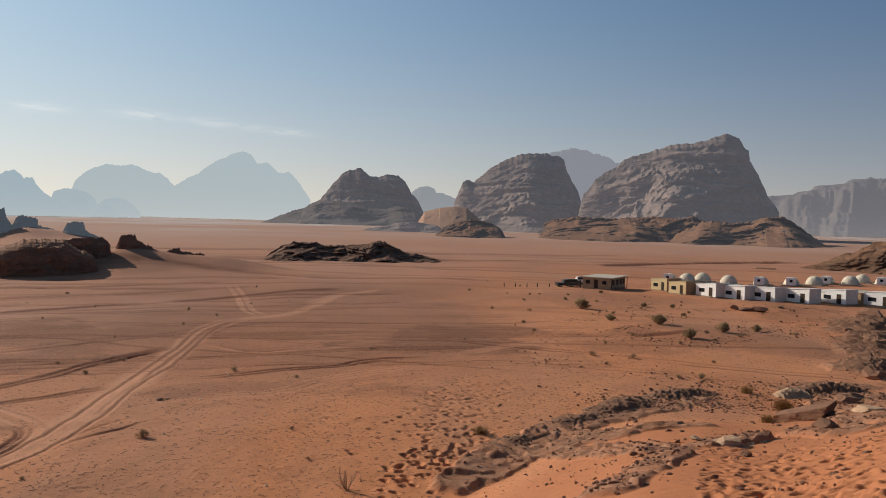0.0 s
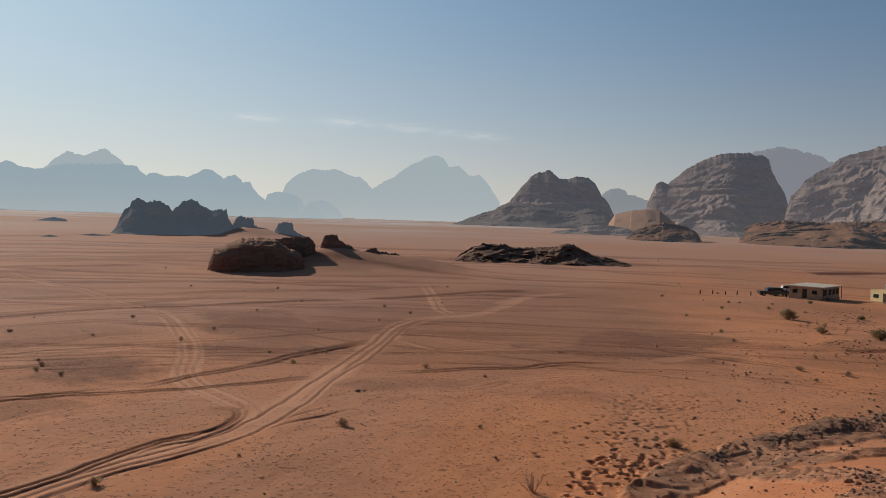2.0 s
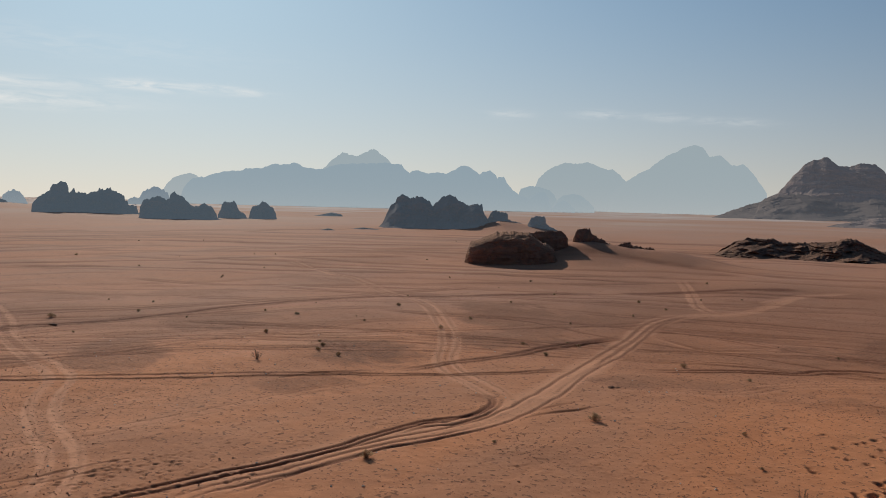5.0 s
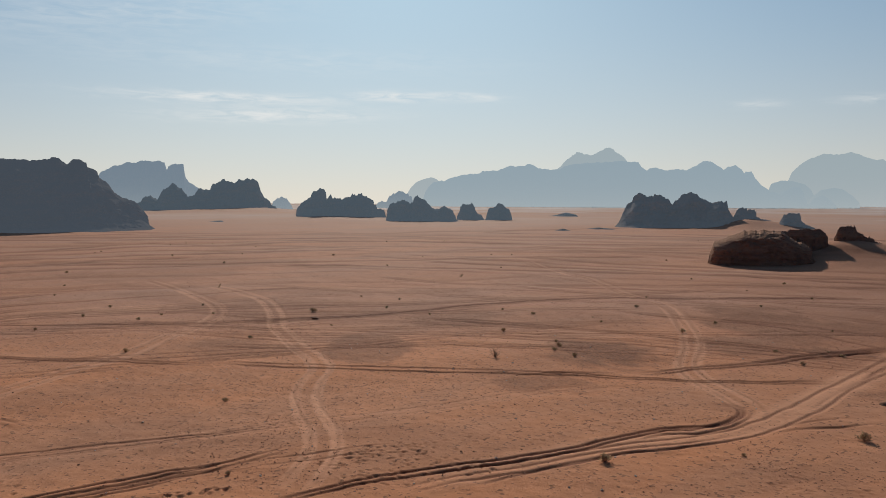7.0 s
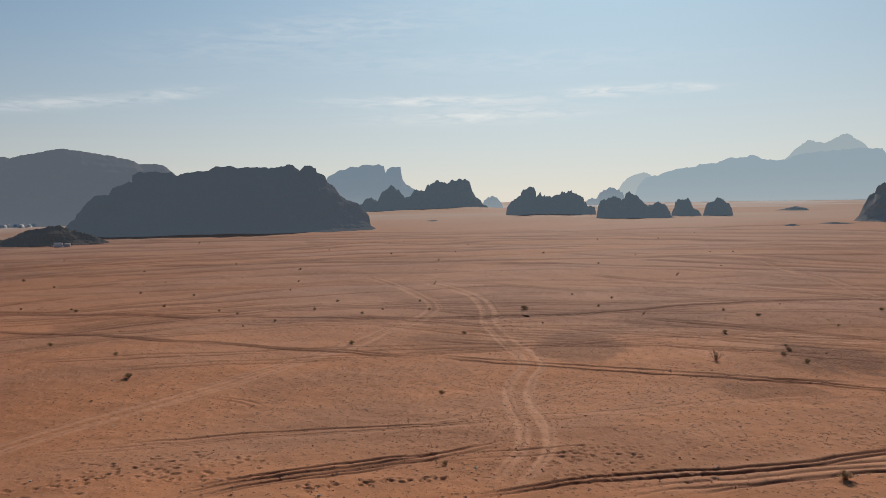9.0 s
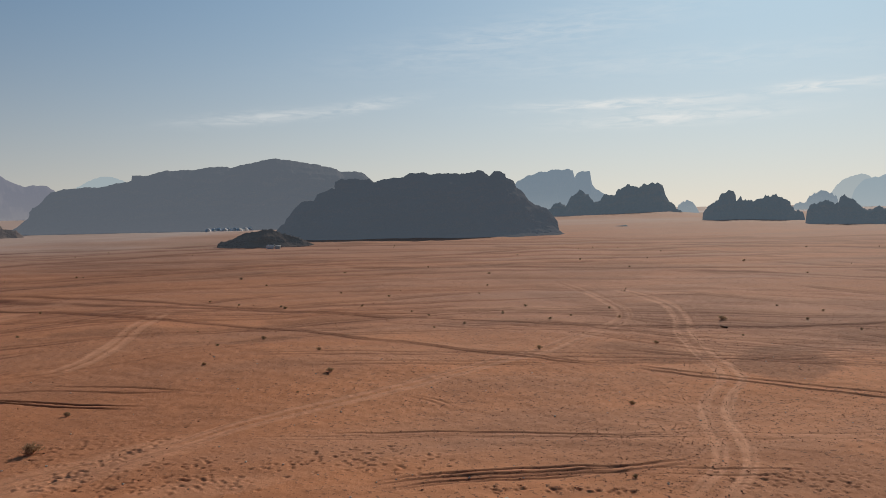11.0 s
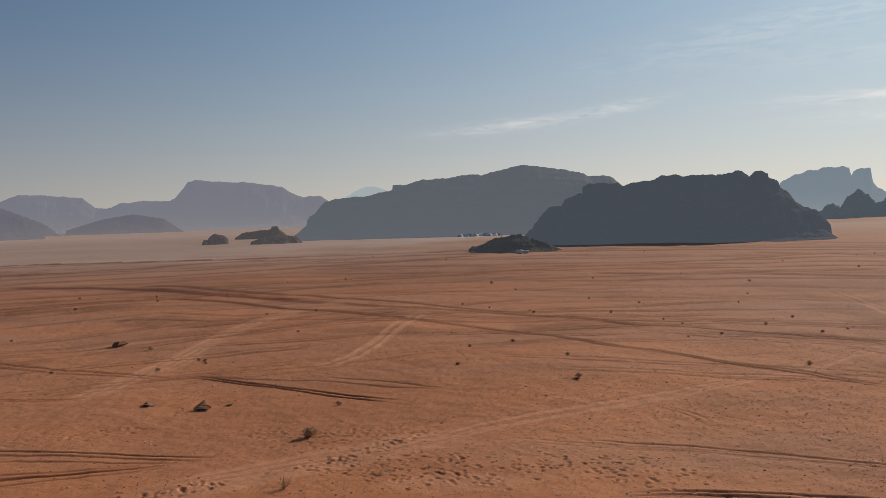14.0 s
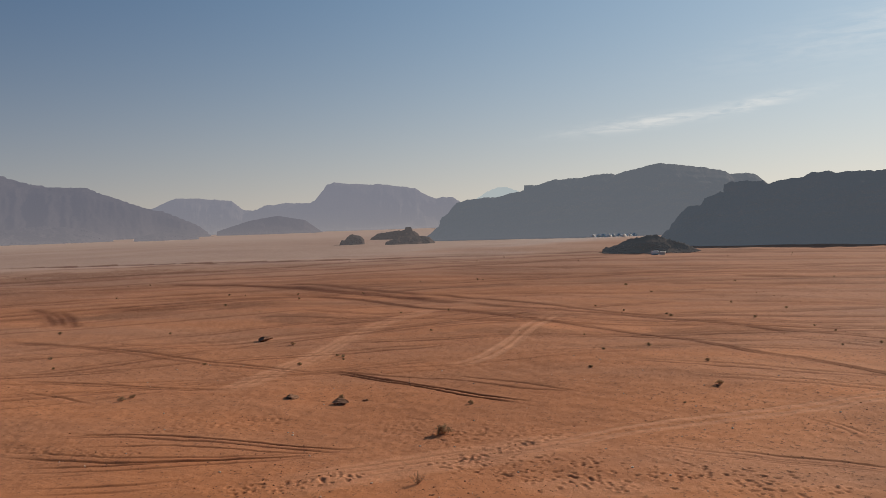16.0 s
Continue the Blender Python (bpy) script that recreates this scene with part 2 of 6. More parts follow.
def rock_material(name, light, dark, bump=1.0, scale=1.0, haze=None, amount=0.0, drift=0.0, mist=None):
    """Layered sandstone. haze, amount: distance haze painted as a glow of the rock, on crags from 340 m out as well as
    the far ranges. drift: how much sand lies on its flat ledges. mist: paler haze painted into that glow towards the
    foot, and its depth in metres.
    """
    k = Mat(name)
    layers = k.noise(0.12 * scale, 5, 0.6, (0.25, 0.25, 2.2))
    blotch = k.noise(0.05 * scale, 5, 0.6)
    streak = k.noise(0.16 * scale, 4, 0.6, (1.0, 1.0, 0.4))
    grain = k.noise(1.1 * scale, 5, 0.65)
    c = k.ramp(layers, [(0.32, dark), (0.62, light)])
    mid = tuple(0.5 * (a + b) for a, b in zip(light, dark))
    c = k.mix(k.ramp(blotch, [(0.4, (0, 0, 0)), (0.62, (0.7,) * 3)]), c, mid)
    varnish = tuple(0.55 * a for a in dark)
    c = k.mix(k.ramp(streak, [(0.55, (0, 0, 0)), (0.75, (0.6,) * 3)]), c, varnish)
    h = k.math("ADD", k.math("MULTIPLY", layers, 2.0), k.math("ADD", streak, k.math("MULTIPLY", grain, 0.5)))
    n = k.bump(h, min(1.0, 0.7 * bump), 1.6 / scale)
    if drift:
        up = k.node("ShaderNodeSeparateXYZ")
        k.link(k.node("ShaderNodeTexCoord").outputs["Normal"], up.inputs[0])
        lie = k.math("ADD", up.outputs[2], k.math("MULTIPLY", k.math("SUBTRACT", blotch, 0.5), 0.9))
        c = k.mix(k.math("MULTIPLY", k.ramp(lie, [(0.72, (0, 0, 0)), (0.86, (1, 1, 1))]), drift), c, (0.50, 0.24, 0.125))
    m = k.done(c, 0.92, n)
    # the rock itself glows faintly, in place of hazy air
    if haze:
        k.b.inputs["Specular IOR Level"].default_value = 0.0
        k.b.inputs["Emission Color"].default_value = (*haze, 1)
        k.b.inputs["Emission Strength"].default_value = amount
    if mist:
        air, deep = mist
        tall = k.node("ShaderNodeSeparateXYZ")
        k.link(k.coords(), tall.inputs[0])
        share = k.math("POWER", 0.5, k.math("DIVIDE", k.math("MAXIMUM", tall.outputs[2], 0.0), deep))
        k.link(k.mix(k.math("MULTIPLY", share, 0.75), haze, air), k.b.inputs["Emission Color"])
    return m


def plain(name, colour, rough=0.8, var=0.12, scale=3.0, **extra):
    k = Mat(name)
    a = k.noise(scale, 5, 0.6)
    lo = tuple(max(0.0, c * (1 - var * 1.6)) for c in colour)
    hi = tuple(min(1.0, c * (1 + var)) for c in colour)
    c = k.ramp(a, [(0.35, lo), (0.65, hi)])
    return k.done(c, rough, k.bump(k.noise(scale * 6, 4), 0.2, 0.02), **extra)


SAND = sand_material()
ROCK_NEAR = rock_material("dark_brown_sandstone", (0.36, 0.195, 0.125), (0.19, 0.102, 0.07), 1.0, 2.0, drift=0.15)
ROCK_LOW = rock_material("dark_cap_sandstone", (0.22, 0.13, 0.095), (0.12, 0.072, 0.054), 0.8, 2.0, drift=0.12)
# buttes and crags from 340 m out carry haze in their emission
ROCK_BUTTE = rock_material("layered_sandstone_hazed", (0.29, 0.222, 0.19), (0.095, 0.08, 0.075), 1.0, 0.35, (0.16, 0.17, 0.20), 0.33, mist=((0.20, 0.20, 0.22), 14.0))
ROCK_SHADE = rock_material("grey_varnished_crag_hazed", (0.20, 0.18, 0.175), (0.14, 0.13, 0.125), 0.4, 0.6, (0.036, 0.046, 0.056), 1.0)
ROCK_HAZE = rock_material("crag_hazed", (0.13, 0.12, 0.115), (0.10, 0.092, 0.09), 0.3, 0.5, (0.058, 0.077, 0.094), 1.0)
ROCK_APRON = rock_material("brown_apron_sandstone_hazed", (0.135, 0.098, 0.08), (0.072, 0.056, 0.05), 0.6, 0.6, (0.022, 0.024, 0.028), 1.0, drift=0.35)
DRIFT = rock_material("drifted_sand_hazed", (0.40, 0.25, 0.18), (0.36, 0.22, 0.155), 0.1, 0.3, (0.03, 0.03, 0.032), 1.0)
ROCK_HILL = rock_material("dark_rubble_hillside", (0.20, 0.12, 0.08), (0.085, 0.052, 0.04), 1.2, 1.6, drift=0.25)
ROCK_DARK = rock_material("dark_varnished_butte_hazed", (0.085, 0.075, 0.07), (0.06, 0.053, 0.05), 0.35, 0.5, (0.050, 0.062, 0.078), 1.0)
ROCK_KNOB = rock_material("dark_low_rock_hazed", (0.10, 0.075, 0.065), (0.06, 0.046, 0.041), 0.4, 1.0, (0.058, 0.056, 0.06), 1.0)
ROCK_FALL = rock_material("dark_fallen_rock_hazed", (0.11, 0.088, 0.078), (0.06, 0.05, 0.045), 0.8, 1.0, (0.026, 0.03, 0.035), 1.0)
ROCK_RIDGE = rock_material("blue_grey_ridge_hazed", (0.075, 0.068, 0.065), (0.058, 0.053, 0.05), 0.3, 0.4, (0.092, 0.108, 0.130), 1.0, mist=((0.105, 0.118, 0.138), 10.0))
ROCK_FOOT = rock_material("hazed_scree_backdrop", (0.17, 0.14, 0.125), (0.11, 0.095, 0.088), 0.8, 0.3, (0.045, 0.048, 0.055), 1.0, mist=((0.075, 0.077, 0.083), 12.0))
ROCK_PALE = rock_material("pale_sandstone", (0.64, 0.44, 0.29), (0.42, 0.26, 0.165), 1.0, 3.0)
ROCK_SPUR = rock_material("dark_rubbly_sandstone", (0.36, 0.20, 0.13), (0.18, 0.096, 0.062), 1.0, 3.5)
# far ranges: near-black rock, its pale tone is haze painted as emission
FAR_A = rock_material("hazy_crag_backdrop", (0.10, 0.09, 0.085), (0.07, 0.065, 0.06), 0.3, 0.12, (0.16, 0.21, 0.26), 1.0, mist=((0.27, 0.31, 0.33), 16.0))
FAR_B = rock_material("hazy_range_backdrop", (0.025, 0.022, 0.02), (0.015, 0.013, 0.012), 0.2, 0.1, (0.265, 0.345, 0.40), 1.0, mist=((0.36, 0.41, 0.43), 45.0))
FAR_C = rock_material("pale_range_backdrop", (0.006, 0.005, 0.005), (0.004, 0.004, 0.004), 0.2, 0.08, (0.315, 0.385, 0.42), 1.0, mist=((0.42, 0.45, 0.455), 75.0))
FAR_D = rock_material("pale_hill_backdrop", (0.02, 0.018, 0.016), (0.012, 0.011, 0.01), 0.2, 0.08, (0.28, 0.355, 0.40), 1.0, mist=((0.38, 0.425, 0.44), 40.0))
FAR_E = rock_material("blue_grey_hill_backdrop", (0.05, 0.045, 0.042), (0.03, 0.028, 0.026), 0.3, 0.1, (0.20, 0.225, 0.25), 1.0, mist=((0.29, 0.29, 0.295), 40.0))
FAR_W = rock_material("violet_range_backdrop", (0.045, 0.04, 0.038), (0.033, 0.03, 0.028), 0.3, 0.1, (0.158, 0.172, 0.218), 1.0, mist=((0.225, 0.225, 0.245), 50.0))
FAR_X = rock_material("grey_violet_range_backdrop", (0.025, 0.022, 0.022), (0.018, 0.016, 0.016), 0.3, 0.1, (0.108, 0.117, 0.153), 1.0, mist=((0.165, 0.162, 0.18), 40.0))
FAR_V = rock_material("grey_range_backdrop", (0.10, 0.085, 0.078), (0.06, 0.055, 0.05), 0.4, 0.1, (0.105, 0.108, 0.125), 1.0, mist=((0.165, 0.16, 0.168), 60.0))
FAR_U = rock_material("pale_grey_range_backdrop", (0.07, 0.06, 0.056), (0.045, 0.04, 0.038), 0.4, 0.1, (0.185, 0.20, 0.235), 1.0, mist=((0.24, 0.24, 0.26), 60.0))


# ---- mesh helpers ----
def grid_mesh(name, X, Y, Zg, keep=None, wrap=False, attrs=()):
    """A sheet from three equal 2D arrays; keep masks faces."""
    r, c = X.shape
    me = bpy.data.meshes.new(name)
    co = np.stack([X, Y, Zg], -1).reshape(-1, 3).astype(np.float32)
    i = np.arange(r * c).reshape(r, c)
    nxt = np.roll(i, -1, 1) if wrap else i[:, 1:]
    cur = i if wrap else i[:, :-1]
    f = np.stack([cur[:-1], nxt[:-1], nxt[1:], cur[1:]], -1).reshape(-1, 4)
    if keep is not None:
        f = f[keep.reshape(-1)]
        used = np.unique(f)
        remap = np.full(r * c, -1, np.int64)
        remap[used] = np.arange(len(used))
        f, co = remap[f], co[used]
    me.vertices.add(len(co))
    me.vertices.foreach_set("co", co.ravel())
    me.loops.add(f.size)
    me.loops.foreach_set("vertex_index", f.ravel().astype(np.int32))
    me.polygons.add(len(f))
    me.polygons.foreach_set("loop_start", np.arange(0, f.size, 4, dtype=np.int32))
    me.polygons.foreach_set("loop_total", np.full(len(f), 4, np.int32))
    me.polygons.foreach_set("use_smooth", np.ones(len(f), bool))
    for key, val in attrs:
        at = me.attributes.new(key, "FLOAT", "POINT")
        at.data.foreach_set("value", val.reshape(-1).astype(np.float32))
    me.update(calc_edges=True)
    return me


def part(name, bm, material, parent=None, label=""):
    me = bpy.data.meshes.new(name)
    bm.to_mesh(me)
    bm.free()
    me.materials.append(material)
    ob = new(name, me)
    if parent is not None:
        ob.parent = parent
    if label:
        ob["label"] = label
    return ob


def box(bm, x0, x1, y0, y1, z0, z1, bevel=0.0):
    """A box in a bmesh, with bevelled edges."""
    m = Matrix.Translation(((x0 + x1) / 2, (y0 + y1) / 2, (z0 + z1) / 2)) @ Matrix.Diagonal((x1 - x0, y1 - y0, z1 - z0, 1))
    made = bmesh.ops.create_cube(bm, size=1.0, matrix=m)
    if bevel:
        es = list({e for v in made["verts"] for e in v.link_edges})
        bmesh.ops.bevel(bm, geom=es, offset=bevel, segments=1, affect="EDGES")
    return bm


def boxed(x0, x1, y0, y1, z0, z1, bevel=0.0):
    return box(bmesh.new(), x0, x1, y0, y1, z0, z1, bevel)


# ---- ground ----
REACH_AZ = np.arange(-180.0, 181.0)
REACH = np.interp(REACH_AZ, [-180, -90, -40, -30, -25, -17, -8, 0, 8, 150, 180], [120, 120, 116, 84, 67, 66, 50, 37, 27, 27, 120])
REACH = np.convolve(np.pad(REACH, 6, mode="edge"), np.hanning(15)[1:-1] / np.hanning(15).sum(), mode="valid")


def reach(az):
    """How far the camera's hill runs out towards each bearing."""
    return np.interp(az, REACH_AZ, REACH)


def ground_z(x, y):
    x, y = np.asarray(x, float), np.asarray(y, float)
    r = np.hypot(x, y)
    az = np.degrees(np.arctan2(-x, y))
    hill = 12.9 * np.clip(1 - r / reach(az), 0, 1) ** 1.3
    z = hill + 0.34 * fbm(x / 27, y / 27, 3, 3) * smooth(24, 60, r) * (1 - 0.5 * smooth(200, 600, r))
    z = z + 0.06 * fbm(x / 5, y / 5, 3, 8) + (0.026 * fbm(x / 1.7, y / 1.7, 3, 14) + 0.014 * fbm(x / 0.8, y / 0.8, 2, 15)) * smooth(150, 60, r)
    z = z + 0.14 * fbm(x / 6, y / 6, 3, 21) * smooth(0.2, 3, hill)
    # sand ramps below the crags
    for ca, cr, sa, sr, hgt in ((65, 1000, 6, 260, 4.2), (58, 690, 5, 160, 1.8), (22, 219, 4.2, 17, 5.2), (15.8, 219, 3.2, 15, 2.6), (28.2, 482, 1.7, 24, 5.0), (25.8, 486, 1.6, 24, 2.8), (62.6, 1000, 2.0, 140, 2.5), (8, 1700, 8, 300, 3)):
        z = z + hgt * np.exp(-((az - ca) / sa) ** 2 - ((r - cr) / sr) ** 2)
    return z


# runs of bare rock on the hill's spur: from, to, half width
ROCK_RUNS = [
    (0.6, 42.7, 2.6, 44.8, 1.6),
    (2.6, 44.9, 4.6, 47.3, 1.7),
    (4.1, 47.3, 8.5, 51.3, 1.9),
    (7.3, 52.5, 12.0, 57.6, 1.7),
    (12.0, 57.6, 15.8, 60.8, 2.2),
    (15.3, 60.7, 19.6, 64.5, 2.6),
    (19.6, 64.5, 21.9, 65.0, 2.2),
    (8.1, 48.7, 10.8, 48.0, 1.6),
    (11.1, 49.5, 14.1, 49.8, 1.8),
    (13.9, 49.4, 16.3, 49.0, 1.5),
    (7.7, 46.2, 11.2, 37.8, 1.4),
    (5.1, 22.9, 8.6, 31.2, 1.1),
    (8.6, 31.2, 9.8, 33.0, 0.9),
    (32.2, 71.1, 35.6, 73.2, 1.6),
    (35.3, 72.6, 39.6, 73.7, 2.2),
    (35.2, 65.9, 25.1, 43.4, 3.2),
    (20.2, 41.6, 20.7, 39.1, 1.5),
    (26.9, 52.1, 26.4, 47.8, 1.8),
    (13.1, 38.4, 16.4, 40.5, 0.9),
    (49.4, 85.2, 45.9, 81.5, 4.5),
    (71.7, 124.2, 61.4, 110.2, 7.5),
    (57.5, 99.4, 52.3, 93.1, 5.5),
]


def outcrop(x, y):
    """Where the hill's spur is bare rubbly rock, 0 to 1."""
    x, y = np.asarray(x, float), np.asarray(y, float)
    best = np.full(np.broadcast(x, y).shape, -9.0)
    for ax, ay, bx, by, wide in ROCK_RUNS:
        dx, dy = bx - ax, by - ay
        q = np.clip(((x - ax) * dx + (y - ay) * dy) / (dx * dx + dy * dy), 0, 1)
        best = np.maximum(best, 1 - np.hypot(x - ax - q * dx, y - ay - q * dy) / wide)
    return smooth(-0.10, 0.22, best + 0.34 * fbm(x / 3.6, y / 3.6, 5, 41)) * (np.hypot(x, y) < 190)


def rubble(x, y, mask):
    """The low broken ledges of that rock."""
    s = 2.4 * fbm(x / 6, y / 6, 4, 43) + 0.42 * x - 0.30 * y
    step = np.floor(s) + smooth(0.40, 0.60, s - np.floor(s))
    return mask * (0.14 + 0.20 * (step - s) + 0.06 * fbm(x / 1.1, y / 1.1, 4, 44) + 0.30 * np.clip(fbm(x / 9, y / 9, 2, 45), 0, 1))


TRACKS = []


def track(ruts, depth, dark, pale, band, *line):
    """Wheel ruts at these offsets from a line, their depth, how dark the shade painted into them is, how pale the
    packed sand between them is, half its width (negative: of each lane).
    """
    TRACKS.append((ruts, depth, dark, pale, band, line))


track((-1.1, -0.6, 0.45), 0.08, 0.6, 0.6, 1.6, (-31.6, 22.3), (-30.6, 26.7), (-29.3, 30.3), (-28.6, 34.3), (-27.7, 37.6), (-26.5, 40.6), (-25.7, 43.3), (-25.0, 46.7), (-24.9, 50.7), (-25.2, 56.2), (-26.0, 63.8), (-27.6, 76.3), (-28.8, 86.7), (-30.1, 97.0), (-29.6, 104.3), (-28.0, 109.3))
track((-0.7, 0.7), 0.04, 0.25, 0.55, 1.3, (-29.6, 104.3), (-27.4, 109.8), (-23.3, 114.0), (-21.6, 128.8), (-20.0, 144.0), (-18.4, 155.1))
track((-0.7, 0.7), 0.04, 0.2, 0.45, 1.3, (-22.8, 129.9), (-21.2, 141.2), (-18.9, 151.7), (-12.0, 162.8))
track((-0.12, 0.2), 0.10, 0.95, 0, 0, (-33.8, 15.3), (-33.1, 17.3), (-32.8, 21.5), (-32.1, 25.0), (-31.0, 27.8), (-29.9, 30.9), (-29.6, 33.0), (-29.2, 35.5), (-28.8, 39.2), (-28.2, 42.5), (-27.1, 44.5), (-26.2, 46.5), (-26.4, 48.9), (-27.6, 50.9), (-28.8, 50.6), (-29.2, 48.8))
track((-0.2, 0.2), 0.16, 0.8, 0, 0, (-27.9, 38.0), (-27.8, 41.8), (-26.6, 43.4), (-26.3, 45.4), (-26.2, 47.7), (-26.9, 50.5), (-27.7, 51.7))
track((0.0,), 0.10, 0.95, 0, 0, (-28.8, 23.8), (-28.8, 24.8), (-28.2, 27.6), (-27.2, 32.6), (-26.7, 36.4), (-25.7, 38.7), (-24.7, 43.1), (-23.9, 46.3))
track((0,), 0.14, 0.7, 0, 0, (-23.6, 46.5), (-23.1, 49.7), (-22.1, 52.3), (-20.8, 55.4))
track((0, 0.4), 0.12, 0.6, 0, 0, (-23.0, 46.1), (-22.3, 48.9), (-20.6, 51.7), (-19.3, 54.9))
track((-0.7, -0.2, 0.6), 0.18, 0.9, 0.15, 1.0, (-29.3, 87.7), (-31.0, 83.7), (-32.5, 79.3), (-33.9, 73.9), (-34.5, 68.7), (-35.6, 64.0), (-37.3, 60.6), (-38.3, 57.4), (-39.8, 53.9))
track((-0.4, 0.0, 0.5), 0.2, 0.95, 0, 0, (-29.9, 86.9), (-31.0, 83.3), (-32.2, 78.9), (-33.4, 74.6))
track((0,), 0.1, 0.6, 0.0, 0, (-29.5, 88.1), (-31.3, 81.2), (-32.8, 75.1), (-34.5, 69.7), (-36.2, 63.8))
track((-0.5, 0.5), 0.2, 0.85, 0, 0, (-26.2, 65.5), (-28.2, 62.7), (-30.8, 59.3), (-34.3, 55.8), (-36.7, 54.2), (-38.4, 52.0), (-41.7, 49.7), (-45.1, 46.4), (-48.5, 43.3), (-52.1, 40.4), (-59.6, 34.8), (-66.4, 28.9))
track((-0.9, -0.3, 0.5), 0.12, 0.7, 0, 0, (-38.7, 54.5), (-40.3, 52.4), (-42.3, 48.8), (-44.6, 47.0), (-47.4, 44.5))
track((-0.35, 0.35), 0.17, 0.9, 0, 0, (-64.1, 29.8), (-71.1, 22.5), (-74.3, 18.0), (-80.1, 13.6), (-84.7, 8.1), (-88.7, 5.3), (-95.4, 1.1), (-101.1, -5.1), (-107.8, -13.3), (-110.6, -18.4), (-115.1, -25.0), (-125.5, -38.2), (-141.1, -58.3), (-153.4, -79.9), (-157.8, -87.9))
track((-0.7, 0.7), 0.2, 0.7, 0, 0, (-87.1, 37.9), (-86.0, 44.7), (-83.6, 50.2), (-81.9, 55.0), (-80.7, 62.4), (-80.7, 71.8), (-78.4, 80.5), (-76.3, 90.6), (-72.7, 98.0), (-64.2, 103.8), (-58.7, 112.3), (-49.7, 125.9), (-39.6, 139.3), (-18.9, 160.9))
track((-0.7, 0.7), 0.2, 0.55, 0, 0, (-40.9, 139.6), (-29.5, 143.7), (-19.7, 149.0), (-6.9, 155.4))
track((-0.6, 0.6), 0.22, 0.85, 0, 0, (-83.5, 49.3), (-85.2, 42.8), (-86.2, 38.2), (-87.6, 34.3), (-91.4, 29.0), (-96.1, 23.4), (-101.7, 17.3), (-105.9, 10.2), (-114.1, 1.4), (-122.1, -10.5), (-126.3, -24.7), (-136.1, -36.5), (-143.9, -49.0), (-158.7, -65.5), (-167.8, -81.3), (-175.4, -97.7))
track((-0.6, 0.6), 0.2, 0.8, 0, 0, (-143.1, -44.2), (-150.0, -56.6), (-163.3, -75.5), (-173.4, -95.6), (-181.4, -113.5), (-182.9, -139.6))
track((0,), 0.2, 0.7, 0, 0, (-119.1, 1.4), (-128.3, -15.7), (-141.4, -32.7), (-155.0, -52.7), (-172.8, -77.5), (-185.7, -103.4))
track((-0.8, 0.8), 0.06, 0.35, 0.62, -0.5, (-130.2, 137.2), (-106.2, 122.3), (-95.2, 118.1), (-77.5, 104.4), (-63.5, 94.9), (-55.0, 86.0), (-48.7, 78.0), (-42.5, 68.7), (-38.3, 61.2), (-34.8, 57.1), (-30.8, 54.1), (-27.6, 51.8), (-24.8, 49.0))
track((-0.8, 0.8), 0.05, 0.12, 0.62, -0.42, (-127.5, 54.9), (-105.6, 53.0), (-91.9, 48.8), (-80.9, 43.4), (-70.5, 39.6), (-62.3, 37.2), (-57.9, 35.3), (-54.8, 32.5), (-51.2, 29.8), (-46.5, 27.4), (-42.4, 25.8), (-38.7, 23.7), (-35.9, 21.1), (-33.9, 18.8), (-32.8, 17.3))
track((-0.7, 0.7), 0.07, 0.3, 0.55, -0.42, (-144.0, 50.2), (-119.9, 47.9), (-97.6, 43.5), (-86.2, 36.6), (-76.3, 27.0), (-72.9, 23.1), (-69.7, 17.9), (-66.8, 14.2), (-62.8, 8.7), (-59.2, 3.4), (-57.6, 0.5), (-55.2, -2.9), (-53.8, -4.8), (-50.8, -7.9), (-46.9, -12.8), (-44.3, -15.4))
track((-0.9, 0.0, 0.9), 0.05, 0.25, 0.5, 2.0, (-53.0, -4.1), (-50.2, -8.3), (-48.1, -10.8), (-45.8, -14.5), (-42.3, -18.5), (-38.9, -21.8), (-36.7, -23.3))
track((-0.4, 0.4), 0.08, 0.45, 0, 0, (-61.0, 7.1), (-58.4, 9.8), (-56.1, 11.0), (-53.5, 11.9))
track((0,), 0.08, 0.4, 0, 0, (-70.3, 18.1), (-72.9, 19.3), (-74.6, 19.6))
track((-0.75, 0.75), 0.05, 0.1, 0.62, -0.5, (-120.3, -18.2), (-112.2, -19.1), (-102.0, -19.6), (-95.9, -19.7), (-88.3, -19.8), (-80.9, -20.7), (-75.0, -23.6))
track((-0.9, 0, 0.9), 0.05, 0.1, 0.5, 1.7, (-127.0, -39.7), (-114.8, -41.5), (-104.1, -42.0), (-92.3, -41.3), (-80.2, -40.1), (-72.2, -40.1), (-64.6, -40.2), (-59.8, -40.6))
track((-0.9, 0, 0.9), 0.04, 0.1, 0.4, 1.9, (-76.5, -39.5), (-69.8, -39.2))
track((-0.5, 0.45), 0.2, 0.95, 0, 0, (-73.1, -36.2), (-71.2, -32.2), (-68.8, -27.1), (-66.3, -21.4), (-62.6, -14.7), (-60.6, -10.3))
track((0,), 0.14, 0.7, 0, 0, (-72.7, -37.7), (-71.7, -32.2), (-70.5, -26.9), (-70.0, -21.9), (-69.2, -18.0), (-66.5, -12.3), (-64.8, -6.8))
track((-0.5, 0.5), 0.1, 0.55, 0, 0, (-85.9, -92.3), (-83.1, -79.7), (-80.0, -68.0), (-76.4, -57.1), (-73.5, -47.7), (-71.9, -39.9), (-70.7, -34.2))
